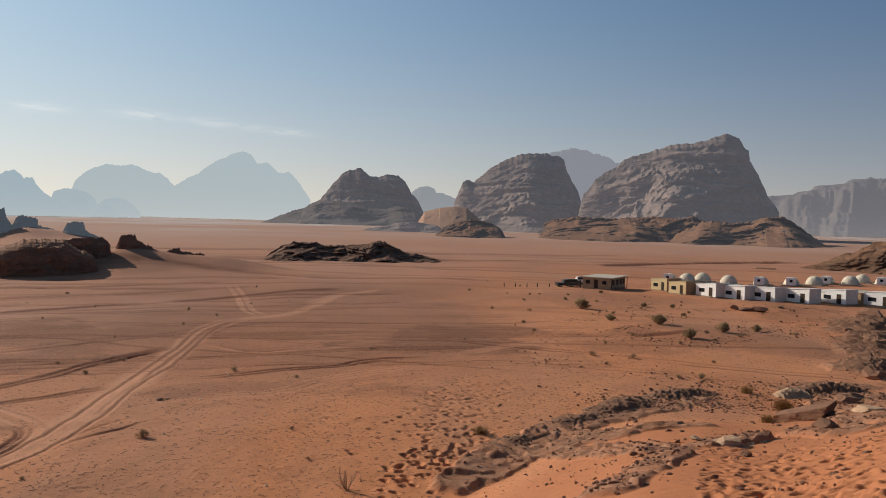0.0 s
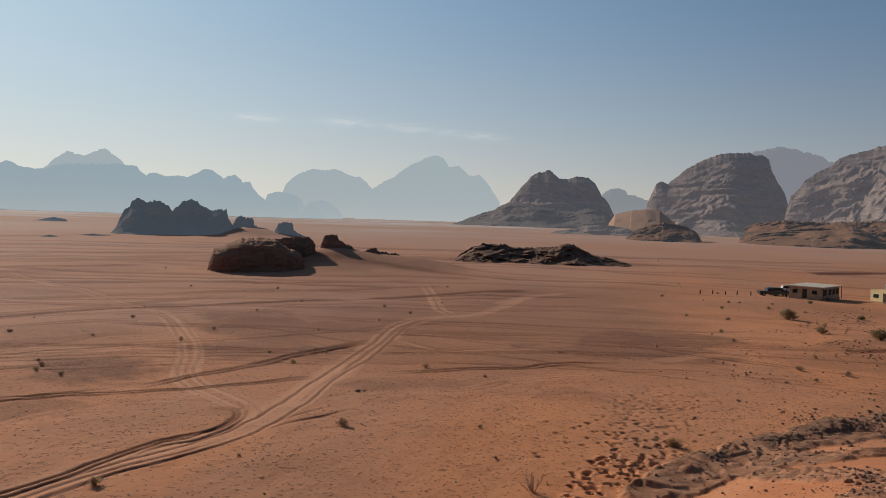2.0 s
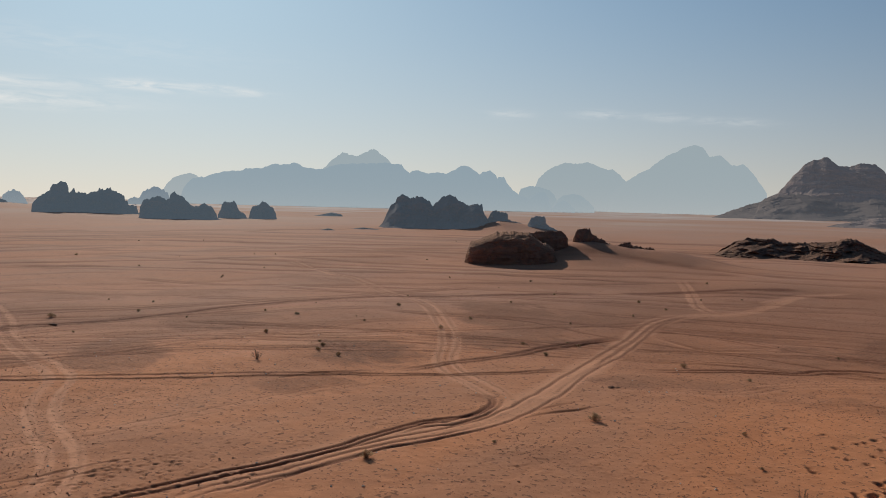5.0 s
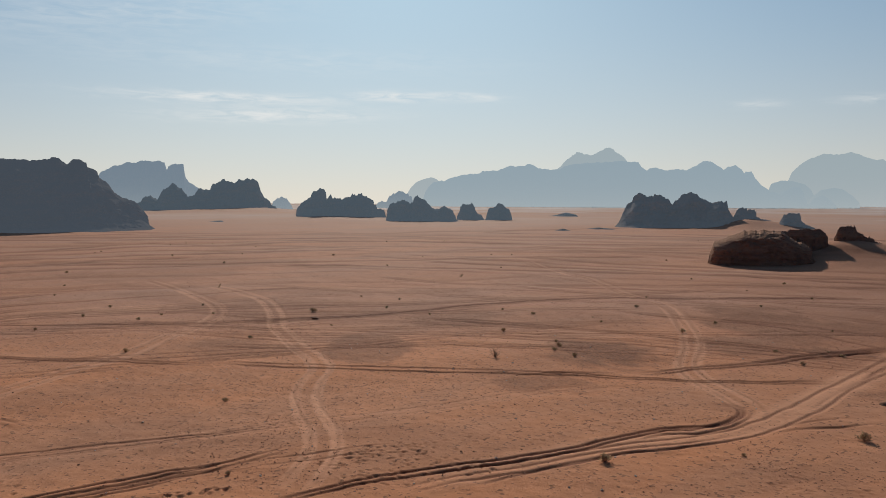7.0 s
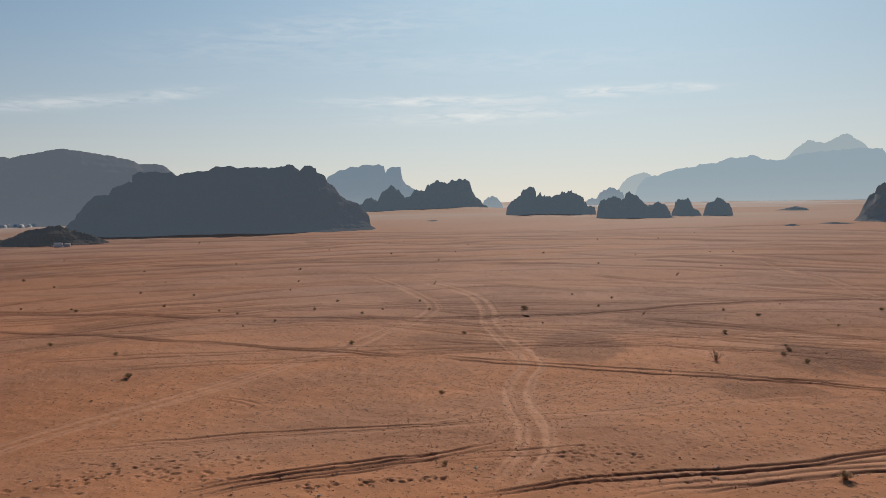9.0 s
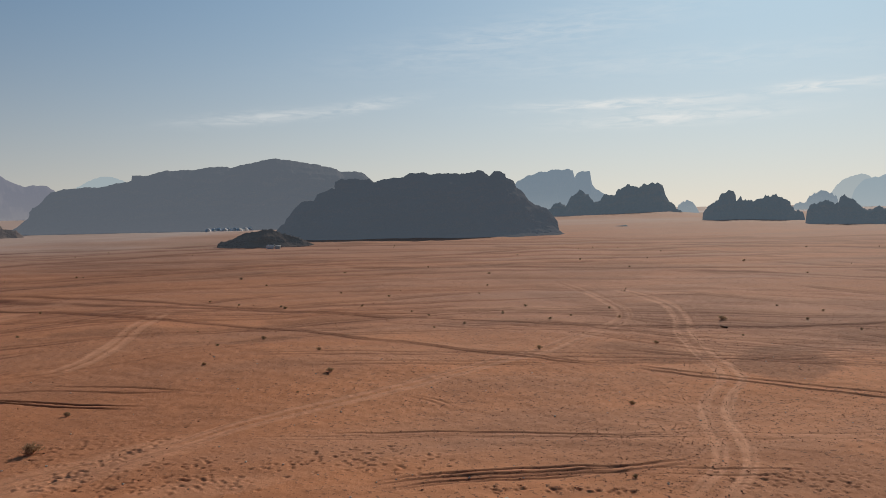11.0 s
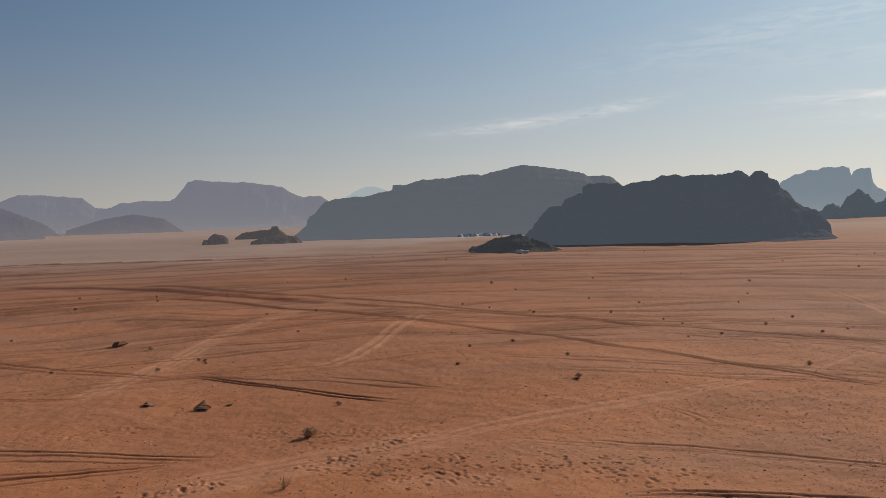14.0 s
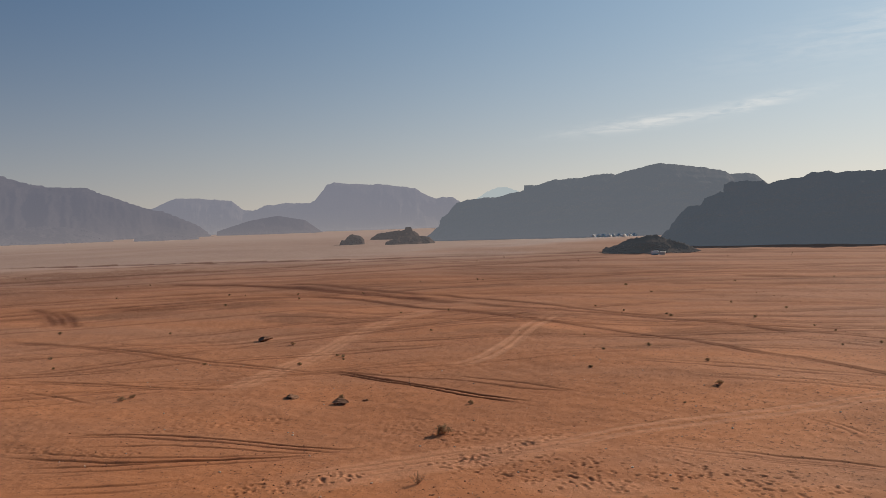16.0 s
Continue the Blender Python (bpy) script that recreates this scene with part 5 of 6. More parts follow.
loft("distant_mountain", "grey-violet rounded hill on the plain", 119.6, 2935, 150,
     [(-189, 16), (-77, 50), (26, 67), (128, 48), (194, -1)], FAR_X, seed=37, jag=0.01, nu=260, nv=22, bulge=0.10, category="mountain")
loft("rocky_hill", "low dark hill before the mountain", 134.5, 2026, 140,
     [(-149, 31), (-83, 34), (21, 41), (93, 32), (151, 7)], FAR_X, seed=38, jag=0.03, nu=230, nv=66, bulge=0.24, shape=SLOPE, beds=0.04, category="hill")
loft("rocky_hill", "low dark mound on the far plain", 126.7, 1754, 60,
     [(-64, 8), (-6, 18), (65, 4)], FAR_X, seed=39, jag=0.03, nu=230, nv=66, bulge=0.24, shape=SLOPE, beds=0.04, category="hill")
loft("rock_outcrop", "lone dark rock on the plain", 113.8, 655, 9,
     [(-10, 0), (-8, 4), (-5, 4), (-3, 7), (1, 9), (8, 7), (11, 4)], ROCK_KNOB, seed=40, jag=0.035, nu=180, nv=44, category="rock")
loft("rock_outcrop", "dark leaning rock block on a sand mound", 21.4, 218, 4,
     [(-5.6, 5.6), (-4.8, 8.4), (-3.6, 8.8), (-1.0, 8.8), (-0.5, 7.5), (2.0, 6.2), (3.7, 5.5), (5.4, 4.4)], ROCK_NEAR, seed=70, jag=0.035, nu=180, nv=44, category="rock")
loft("rock_outcrop", "dark rock ledge behind a boulder outcrop", 24.8, 212, 4,
     [(-5.8, 6.5), (-4.5, 7.5), (-1.7, 8.0), (1.7, 8.1), (4.0, 8.3), (5.8, 6.5)], ROCK_NEAR, seed=71, jag=0.02, nu=200, bulge=0.2, category="rock")
loft("rock_outcrop", "small dark rock on the sand mound", 19.1, 218, 2.5,
     [(-2.6, 4.0), (-1.3, 5.0), (0.2, 5.3), (2.7, 4.0)], ROCK_NEAR, seed=72, jag=0.035, nu=180, nv=44, category="rock")
loft("rock_outcrop", "row of small dark rocks in the sand", 18.4, 221, 3,
     [(-5.3, 4.1), (-3.4, 5.2), (-1.4, 5.5), (-1.3, 4.6), (1.4, 4.3), (2.1, 3.9), (4.0, 4.2), (5.4, 3.6)], ROCK_NEAR, seed=73, jag=0.035, nu=180, nv=44, category="rock")
loft("rock_outcrop", "low dark rock beside a jagged outcrop", 27.9, 491, 12,
     [(-11, 5), (-9, 10), (-7, 12), (-3, 11), (2, 10), (2, 7), (5, 5), (11, 4)], ROCK_SHADE, seed=74, jag=0.035, nu=180, nv=44, category="rock")
loft("rock_outcrop", "square dark rock block on the plain", 25.1, 475, 8,
     [(-9, 4), (-7, 8), (-4, 9), (1, 9), (2, 7), (1, 5), (4, 3), (9, 1)], ROCK_SHADE, seed=75, jag=0.035, nu=180, nv=44, category="rock")
loft("rock_outcrop", "flat dark rock shelf on a low dune", 41.3, 814, 16,
     [(-23, -2), (-3, 1), (9, 4), (19, 2), (23, -2)], ROCK_HAZE, seed=76, jag=0.035, nu=180, nv=44, category="rock")
loft("rock_outcrop", "tiny dark rock shelf on the plain", 40.9, 403, 3,
     [(-4, 0), (0, 1), (4, 0)], ROCK_SHADE, seed=77, jag=0.035, nu=180, nv=44, category="rock")
loft("rock_outcrop", "small dark rock shelf on the plain", 38.2, 430, 5,
     [(-8, 0), (-1, 1), (8, 0)], ROCK_SHADE, seed=78, jag=0.035, nu=180, nv=44, category="rock")
loft("rock_outcrop", "low dark rocks below the crags", 67.9, 551, 12,
     [(-32, -3), (-8, -2), (8, 0), (21, 1), (27, -2), (33, -5)], ROCK_HAZE, seed=79, jag=0.035, nu=180, nv=44, category="rock")
loft("rocky_hill", "brown boulder-strewn hillside behind the desert camp", -29.5, 336, 20,
     [(-35.8, -2.7), (-30.0, -0.8), (-22.0, 1.7), (-14.2, 4.7), (-6.6, 7.9), (2.3, 12.3), (15.1, 17.7), (35.4, 22.3)], ROCK_HILL, seed=50, jag=0.03, nu=300, nv=100, bulge=0.24, shape=SLOPE, beds=0.02, category="hill")
loft("rocky_hill", "low dark gravelly mound behind the camp", -22.2, 314, 5,
     [(-10.8, -2.8), (-5.6, -1.0), (0.3, 0.3), (6.2, 0.4), (11.0, -1.7)], ROCK_HILL, seed=98, jag=0.05, nu=160, nv=60, bulge=0.2, shape=SLOPE, category="hill")
loft("rock_outcrop", "low dark rocks with a knob on top", 110.5, 864, 16,
     [(-28, 2), (-20, 7), (-11, 8), (0, 9), (10, 10), (11, 13), (17, 13), (19, 9), (24, 6), (28, 1)], ROCK_KNOB, seed=41, jag=0.035, nu=180, nv=44, category="rock")

# ---- rocks ----
def gz(x, y):
    return float(ground_z(x, y) + rubble(x, y, outcrop(x, y)))


LEDGES = [  # x, y, turn, length, depth, height, pale
    (9.6, 55.6, 44, 7.5, 1.5, 0.55, 0), (14.6, 61.2, 48, 8.5, 1.8, 0.7, 0), (20.6, 66.0, 20, 7.0, 1.8, 0.7, 0), (5.4, 50.6, 46, 6.5, 1.4, 0.45, 0), (9.8, 49.5, 40, 7.0, 1.2, 0.4, 0),
    (14.9, 39.0, 20, 3.8, 1.0, 0.4, 1), (31.0, 67.6, 12, 3.6, 1.2, 0.8, 1), (35.5, 70.0, 12, 8.0, 2.0, 0.9, 0), (3.6, 45.8, 40, 3.2, 0.8, 0.25, 1),
    (47.0, 84.0, 50, 10, 4.0, 1.3, 0), (57.0, 100.0, 55, 12, 5.0, 1.6, 0), (66.0, 118.0, 55, 14, 5.0, 1.8, 0)]
for i, (x, y, turn, length, deep, high, pale) in enumerate(LEDGES):
    massif("rock_ledge", "pale weathered sandstone slab in the sand" if pale else "dark rubbly sandstone ledge breaking through the sand",
           0, 0, deep, [(-0.5 * length, 0.05), (-0.36 * length, 0.6 * high), (-0.1 * length, high), (0.16 * length, 0.8 * high), (0.38 * length, 0.55 * high), (0.5 * length, 0.05)],
           ROCK_PALE if pale else ROCK_SPUR, seed=60 + 9 * i, rough=0.06 if pale else 0.14, ledge=0.16 * max(1.0, high), nu=110, nv=56, category="rock", bench=0.5 if pale else 0.85,
           at=pose(x, y, gz(x, y) - 0.03, 0, 0, turn), gullies=0.12 if pale else 0.3, cliff=([0, 0.25, 0.5, 0.62, 1.0], [1, 0.9, 0.66, 0.42, 0]))


def boulder_mesh(name, seed, flat=0.6, detail=4, mat=ROCK_NEAR):
    """An angular, weathered stone of unit width."""
    rnd = random.Random(seed)
    bm = bmesh.new()
    bmesh.ops.create_icosphere(bm, subdivisions=detail, radius=0.5)
    cuts = [(Vector((rnd.gauss(0, 1), rnd.gauss(0, 1), rnd.gauss(0, 0.8))).normalized(), rnd.uniform(0.19, 0.36)) for _ in range(8)]
    off = Vector((seed * 3.7, seed * 1.3, 0))
    for v in bm.verts:
        for n, d in cuts:
            over = v.co.dot(n) - d
            if over > 0:
                v.co -= n * over * 0.97
        v.co += v.co.normalized() * (0.03 * noise.fractal(v.co * 3 + off, 1.0, 2.0, 4) + 0.012 * noise.noise(v.co * 11 + off))
        v.co.z *= flat
    me = bpy.data.meshes.new(name)
    bm.to_mesh(me)
    bm.free()
    me.materials.append(mat)
    return me


BOULDER_SHAPES = [boulder_mesh("boulder", 100 + i, 0.45 + 0.09 * (i % 4)) for i in range(7)]
PALE_SHAPES = [boulder_mesh("boulder", 130 + i, 0.4, 4, ROCK_PALE) for i in range(2)]
DRY = [
    (-19.0, 49.8, 1.40), (-9.9, 52.4, 0.56), (-19.2, 72.4, 1.00), (25.7, 75.6, 1.42), (21.6, 86.3, 1.31),
    (17.3, 87.5, 1.45), (23.3, 75.0, 1.16), (6.0, 166.9, 1.35), (18.4, 180.5, 1.20), (-34.2, 102.9, 0.72),
    (-32.4, 111.8, 0.77), (-22.2, 41.4, 0.50), (-7.7, 46.2, 0.53), (39.8, 176.0, 1.59), (-26.6, 34.4, 1.26),
    (-53.3, 60.6, 0.78), (-88.5, 52.6, 1.52), (-85.7, 62.6, 0.70), (-77.3, 63.3, 0.66), (-77.1, 48.3, 0.47),
    (-50.1, 86.0, 0.81), (-53.2, 118.8, 0.76), (-53.6, 24.4, 0.71), (-74.9, 74.2, 0.70), (-58.7, 74.9, 0.63),
    (-68.0, 73.1, 0.66), (-97.4, 66.3, 0.61), (-91.2, 68.9, 0.76), (-112.3, 99.8, 0.77), (-12.8, 69.5, 0.63)]
DRY += [
    (-38.3, 17.6, 0.52), (-68.8, 2.9, 1.02), (-120.7, -1.6, 1.06), (-126.9, -8.9, 0.75), (-108.4, 16.2, 0.65),
    (-91.2, 16.3, 0.55), (-101.0, 27.5, 0.77), (-95.9, 35.3, 0.60), (-100.8, 42.8, 0.64), (-46.8, 55.9, 0.97),
    (-62.4, -0.0, 0.47), (-128.0, 30.8, 0.68), (-114.1, 101.7, 0.79), (-175.2, 110.3, 1.36), (-61.2, -28.4, 0.90),
    (-51.5, -16.3, 1.87), (-60.4, -16.6, 0.75), (-75.5, -8.6, 0.73), (-78.7, -36.1, 0.70), (-99.3, -32.5, 0.62),
    (-57.0, -47.7, 1.10), (-80.2, -36.8, 0.91), (-123.1, -2.2, 0.81), (-129.0, -83.4, 1.01), (-73.0, -70.9, 0.75)]
GREEN = [
    (24.8, 135.5, 3.23), (32.2, 113.9, 3.83), (25.9, 117.6, 1.77), (32.5, 100.2, 2.33), (39.1, 106.6, 2.84),
    (44.4, 108.4, 1.55), (37.1, 141.0, 1.93), (24.3, 151.1, 1.12), (33.8, 163.3, 1.47), (42.1, 140.2, 1.50),
    (40.1, 127.2, 1.18)]
TUFTS = [
    (2.9, 52.3, 1.26), (27.1, 68.0, 2.06), (27.3, 61.0, 2.69), (22.2, 51.8, 1.60)]
TWIGGY = [
    (-4.8, 41.5, 1.99), (-51.3, 49.9, 1.49), (-40.9, -14.5, 1.26)]
BOULDERS = [
    (20.8, 41.6, 2.2), (32.0, 60.3, 2.4), (13.2, 33.2, 0.95), (14.3, 38.2, 1.80), (13.3, 39.6, 1.24),
    (30.6, 67.6, 2.4), (33.6, 62.5, 1.8), (26.1, 47.2, 2.3), (22.6, 43.0, 1.5), (9.4, 37.0, 0.6),
    (74.2, 133.2, 5.59), (59.4, 104.5, 3.53), (57.9, 109.6, 2.73), (61.4, 119.7, 2.57), (48.4, 87.9, 3.70), (44.5, 78.1, 3.98),
    (52.9, 138.9, 2.83), (54.2, 136.9, 3.24), (56.2, 135.7, 3.66), (62.9, 143.2, 1.61)]
BOULDERS += [
    (-59.2, -27.5, 1.95), (-60.6, -25.8, 0.69), (-60.2, -32.7, 1.43), (-89.3, -51.9, 2.59), (-75.6, -8.6, 0.56),
    (-68.2, 2.7, 0.81), (-59.2, -27.4, 1.46), (-60.6, -26.0, 0.59), (-60.3, -32.7, 1.53), (-83.6, 49.8, 1.58),
    (-21.4, 59.5, 0.75), (-21.0, 59.9, 0.57)]

rnd = random.Random(8)
for i, (x, y, w) in enumerate(BOULDERS):
    pale = i in (3, 4, 7)
    ob = new("boulder", (PALE_SHAPES if pale else BOULDER_SHAPES)[i % (2 if pale else 7)])
    s = w * rnd.uniform(0.85, 1.0)
    ob.matrix_world = pose(x, y, gz(x, y) + 0.10 * s, rnd.uniform(-8, 8), rnd.uniform(-8, 8), rnd.uniform(0, 360)) @ Matrix.Diagonal((s, s * rnd.uniform(0.7, 1.0), s * rnd.uniform(0.8, 1.1) * (0.45 if i >= 20 else 0.75), 1))
    tagged(ob, "pale weathered sandstone boulder" if pale else "dark brown angular boulder lying on the sand", "boulder", "loose boulders")
for i in range(70):
    a, r = rnd.uniform(-30, -4), rnd.uniform(24, 74)
    x, y = -math.sin(radians(a)) * r, math.cos(radians(a)) * r
    if r < 34 and a > -12:
        continue
    s = 0.16 + 0.4 * rnd.random() ** 2
    ob = new("boulder", BOULDER_SHAPES[i % 7])
    ob.matrix_world = pose(x, y, gz(x, y) + 0.10 * s, 0, 0, rnd.uniform(0, 360)) @ Matrix.Diagonal((s, s * rnd.uniform(0.6, 1.0), s, 1))
    tagged(ob, "small dark angular stone on the rocky spur", "boulder", "loose boulders")


def leaning_slab():
    """A thick split slab that leans out over its shaded end."""
    bm = bmesh.new()
    bmesh.ops.create_cube(bm, size=1.0)
    bmesh.ops.subdivide_edges(bm, edges=bm.edges[:], cuts=14, use_grid_fill=True)
    for v in bm.verts:
        p = v.co.copy()
        thick = 0.30 + 0.70 * (p.x + 0.5)
        v.co = Vector((p.x * 3.5 + 0.5 * p.z * (p.x + 0.5), p.y * (1.6 + 0.5 * p.x), (p.z + 0.5) * 1.45 * thick + 0.10 * p.y))
        q = v.co
        crack = 0.10 * math.copysign(1.0, noise.noise(Vector((q.x * 0.5, q.y * 0.7, q.z * 3.2))))
        v.co += Vector((0.35, 1.0, 0.25)) * (0.14 * noise.fractal(q * 0.9 + Vector((4, 1, 7)), 1.0, 2.0, 5)) + Vector((crack * 0.5, 0, 0.25 * crack))
    return tagged(part("leaning_slab", bm, ROCK_SPUR), "leaning split sandstone slab with a dark shaded end", "boulder", "loose boulders")


slab = leaning_slab()
slab.matrix_world = pose(24.4, 51.6, gz(24.4, 51.6) - 0.15, 5, -6, -50)


def scatter_stones(name, label, places, sizes, mat, seed):
    """Very many small stones in one mesh."""
    r = np.random.default_rng(seed)
    bm = bmesh.new()
    bmesh.ops.create_icosphere(bm, subdivisions=0 if len(places) > 500 else 1, radius=1.0)
    bm.verts.index_update()
    base = np.array([v.co[:] for v in bm.verts])
    tri = np.array([[v.index for v in f.verts] for f in bm.faces])
    bm.free()
    k = len(base)
    n = len(places)
    v = base[None] * r.uniform(0.6, 1.15, (n, k, 1)) * np.array([1, 0.8, 0.6])
    a = r.uniform(0, 6.3, n)
    c, s = np.cos(a)[:, None], np.sin(a)[:, None]
    v = np.stack([v[..., 0] * c - v[..., 1] * s, v[..., 0] * s + v[..., 1] * c, v[..., 2]], -1) * (sizes / 2)[:, None, None]
    v[..., 0] += places[:, :1]
    v[..., 1] += places[:, 1:2]
    px, py = places[:, 0], places[:, 1]
    v[..., 2] += (ground_z(px, py) + rubble(px, py, outcrop(px, py)))[:, None] + (sizes * 0.12)[:, None]
    f = (tri[None] + k * np.arange(n)[:, None, None]).reshape(-1, 3)
    me = bpy.data.meshes.new(name)
    me.from_pydata(v.reshape(-1, 3).tolist(), [], f.tolist())
    me.materials.append(mat)
    return tagged(new(name, me), label, "stones", kind="stuff")


srng = np.random.default_rng(77)


def fan(n, a0, a1, r0, r1, clump=0.0, seed=3):
    a = np.radians(srng.uniform(a0, a1, n * 3))
    r = r0 * (r1 / r0) ** srng.random(n * 3)
    p = np.stack([-np.sin(a) * r, np.cos(a) * r], -1)
    want = fbm(p[:, 0] / 9, p[:, 1] / 9, 4, seed) + srng.normal(0, 0.35, n * 3)
    return p[np.argsort(-clump * want + (1 - clump) * srng.random(n * 3))][:n]


camp_stones = fan(7000, -30, -5, 62, 160, 0.9, 37)
edge_az = np.degrees(np.arctan2(-camp_stones[:, 0], camp_stones[:, 1]))
camp_stones = camp_stones[smooth(-5, -15, edge_az) > srng.random(7000)]
spur_stones = fan(9000, -31, 3, 20, 120, 0.3, 9)
spur_stones = spur_stones[outcrop(spur_stones[:, 0], spur_stones[:, 1]) + 0.12 > srng.random(9000)][:2800]
STONE = plain("dark_stone", (0.33, 0.175, 0.115), 0.9, 0.35, 2.0)
LIMESTONE = plain("pale_pebble", (0.62, 0.52, 0.44), 0.85, 0.2, 2.0)
scatter_stones("loose_stones", "small dark stones strewn over the plain", fan(20000, -31, 138, 33, 170, 0.55), 0.03 + 0.14 * srng.random(20000) ** 6, STONE, 1)
scatter_stones("loose_stones", "small dark stones on the rocky spur", spur_stones, 0.05 + 0.24 * srng.random(len(spur_stones)) ** 3, STONE, 2)
scatter_stones("loose_stones", "patches of dark gravel on the plain", fan(14000, -14, 70, 40, 130, 0.8, 5), 0.04 + 0.08 * srng.random(14000) ** 2, STONE, 3)
scatter_stones("loose_stones", "brown rubble on the slope before the camp", camp_stones, 0.08 + 0.32 * srng.random(len(camp_stones)) ** 4, STONE, 6)
scatter_stones("pale_pebbles", "pale pebbles and scraps on the sand", fan(160, 10, 135, 36, 90, 0.1), 0.10 + 0.14 * srng.random(160), LIMESTONE, 4)

# ---- shrubs ----
TWIG = plain("dry_twig", (0.40, 0.26, 0.17), 0.9, 0.3, 20.0)


def leaf_material(name, colour):
    """Thin dusty leaves that let some light through."""
    k = Mat(name)
    c = k.ramp(k.noise(9.0, 4), [(0.35, tuple(0.6 * v for v in colour)), (0.65, colour)])
    m = k.done(c, 0.85)
    thin = k.node("ShaderNodeBsdfTranslucent")
    k.link(c, thin.inputs["Color"])
    both = k.node("ShaderNodeMixShader", Fac=0.6)
    k.link(k.b.outputs[0], both.inputs[1])
    k.link(thin.outputs[0], both.inputs[2])
    k.link(both.outputs[0], k.t.nodes["Material Output"].inputs["Surface"])
    return m


LEAF_DRY = leaf_material("dry_leaf", (0.58, 0.40, 0.24))
LEAF_GREEN = leaf_material("dusty_green_leaf", (0.50, 0.37, 0.21))
STRAW = leaf_material("straw_grass", (0.55, 0.37, 0.19))


def twig(bm, a, b, r0, r1, bend):
    """A three-sided tapered twig from a to b."""
    prev = None
    for i in range(4):
        s = i / 3
        p = a.lerp(b, s) + bend * math.sin(s * math.pi)
        r = r0 + (r1 - r0) * s
        ring = [bm.verts.new(p + Vector((math.cos(k * 2.094) * r, math.sin(k * 2.094) * r, 0))) for k in range(3)]
        if prev:
            for k in range(3):
                bm.faces.new((prev[k], prev[(k + 1) % 3], ring[(k + 1) % 3], ring[k]))
        prev = ring


def leaf(bm, p, d, size, rnd):
    side = d.cross(Vector((rnd.uniform(-1, 1), rnd.uniform(-1, 1), rnd.uniform(-1, 1)))).normalized() * size * 0.35
    q = [p, p + d * size * 0.5 + side, p + d * size, p + d * size * 0.5 - side]
    bm.faces.new([bm.verts.new(v) for v in q])


def shrub(name, label, seed, stems, forks, leaves, leaf_size, leaf_mat, height, spread, twig_r=0.008):
    """A desert shrub of unit width, with its stems and its leaves."""
    rnd = random.Random(seed)
    root = tagged(new(name), label, "shrub", "desert shrubs")
    bt, bl = bmesh.new(), bmesh.new()
    for _ in range(stems):
        a = rnd.uniform(0, 6.283)
        out = Vector((math.cos(a), math.sin(a), 0))
        lean = rnd.uniform(0.02, 1.0)
        tip = out * spread * 0.48 * lean + Vector((0, 0, height * math.sqrt(max(0.03, 1 - 0.9 * lean * lean)) * rnd.uniform(0.6, 1.0)))
        start = out * rnd.uniform(0, 0.06) - Vector((0, 0, 0.03))
        twig(bt, start, tip, twig_r * 1.6, twig_r * 0.6, out * 0.05)
        for _ in range(forks):
            s = rnd.uniform(0.35, 0.9)
            p = start.lerp(tip, s) + out * 0.05 * math.sin(s * 3.14)
            d = Vector((rnd.gauss(0, 1), rnd.gauss(0, 1), abs(rnd.gauss(0.6, 0.6)))).normalized()
            e = p + d * rnd.uniform(0.08, 0.22)
            twig(bt, p, e, twig_r * 0.8, twig_r * 0.35, Vector((0, 0, 0.01)))
            for _ in range(leaves):
                ld = Vector((rnd.gauss(0, 1), rnd.gauss(0, 1), rnd.gauss(0.3, 0.8))).normalized()
                leaf(bl, p.lerp(e, rnd.random()) + ld * 0.02, ld, leaf_size * rnd.uniform(0.6, 1.2), rnd)
    part("stems", bt, TWIG, root)
    if leaves:
        part("foliage", bl, leaf_mat, root)
    else:
        bl.free()
    return root


def grass(name, label, seed, blades, height):
    rnd = random.Random(seed)
    root = tagged(new(name), label, "grass", "grass tufts")
    bm, bs = bmesh.new(), bmesh.new()
    for i in range(blades):
        a, h = rnd.uniform(0, 6.283), height * rnd.uniform(0.5, 1.0)
        p = Vector((rnd.gauss(0, 0.14), rnd.gauss(0, 0.14), -0.02))
        tip = p + Vector((math.cos(a) * rnd.uniform(0.05, 0.28), math.sin(a) * rnd.uniform(0.05, 0.28), h))
        twig(bm if i % 4 else bs, p, tip, 0.008, 0.002, Vector((0, 0, 0.03)))
    part("blade_clump", bm, STRAW, root)
    part("stalk_clump", bs, LEAF_DRY, root)
    return root


KINDS = {
    "DRY": [shrub("desert_shrub", "low dry brown shrub on the sand", 1 + i, 34, 6, 3, 0.06, LEAF_DRY, 0.5, 1.0) for i in range(3)],
    "GREEN": [shrub("green_shrub", "dusty dark green shrub on the sand", 21 + i, 44, 8, 6, 0.06, LEAF_GREEN, 0.55, 1.0, 0.01) for i in range(3)],
    "TUFTS": [grass("grass_tuft", "straw-coloured dry grass tuft", 31 + i, 260, 0.5) for i in range(2)],
    "TWIGGY": [shrub("twiggy_shrub", "bare branching twiggy shrub", 41 + i, 15, 5, 0, 0.05, LEAF_DRY, 0.8, 1.2, 0.012) for i in range(2)],
}
plants = [("DRY", DRY), ("GREEN", GREEN), ("TUFTS", TUFTS), ("TWIGGY", TWIGGY)]
more = []
while len(more) < 130:
    a, r = rnd.uniform(-24, 136), 75 * (330 / 75) ** rnd.random()
    if a < 0 and rnd.random() < 0.4 or a > 62 or rnd.random() < 0.6:
        more.append((-math.sin(radians(a)) * r, math.cos(radians(a)) * r, rnd.uniform(0.45, 1.1)))
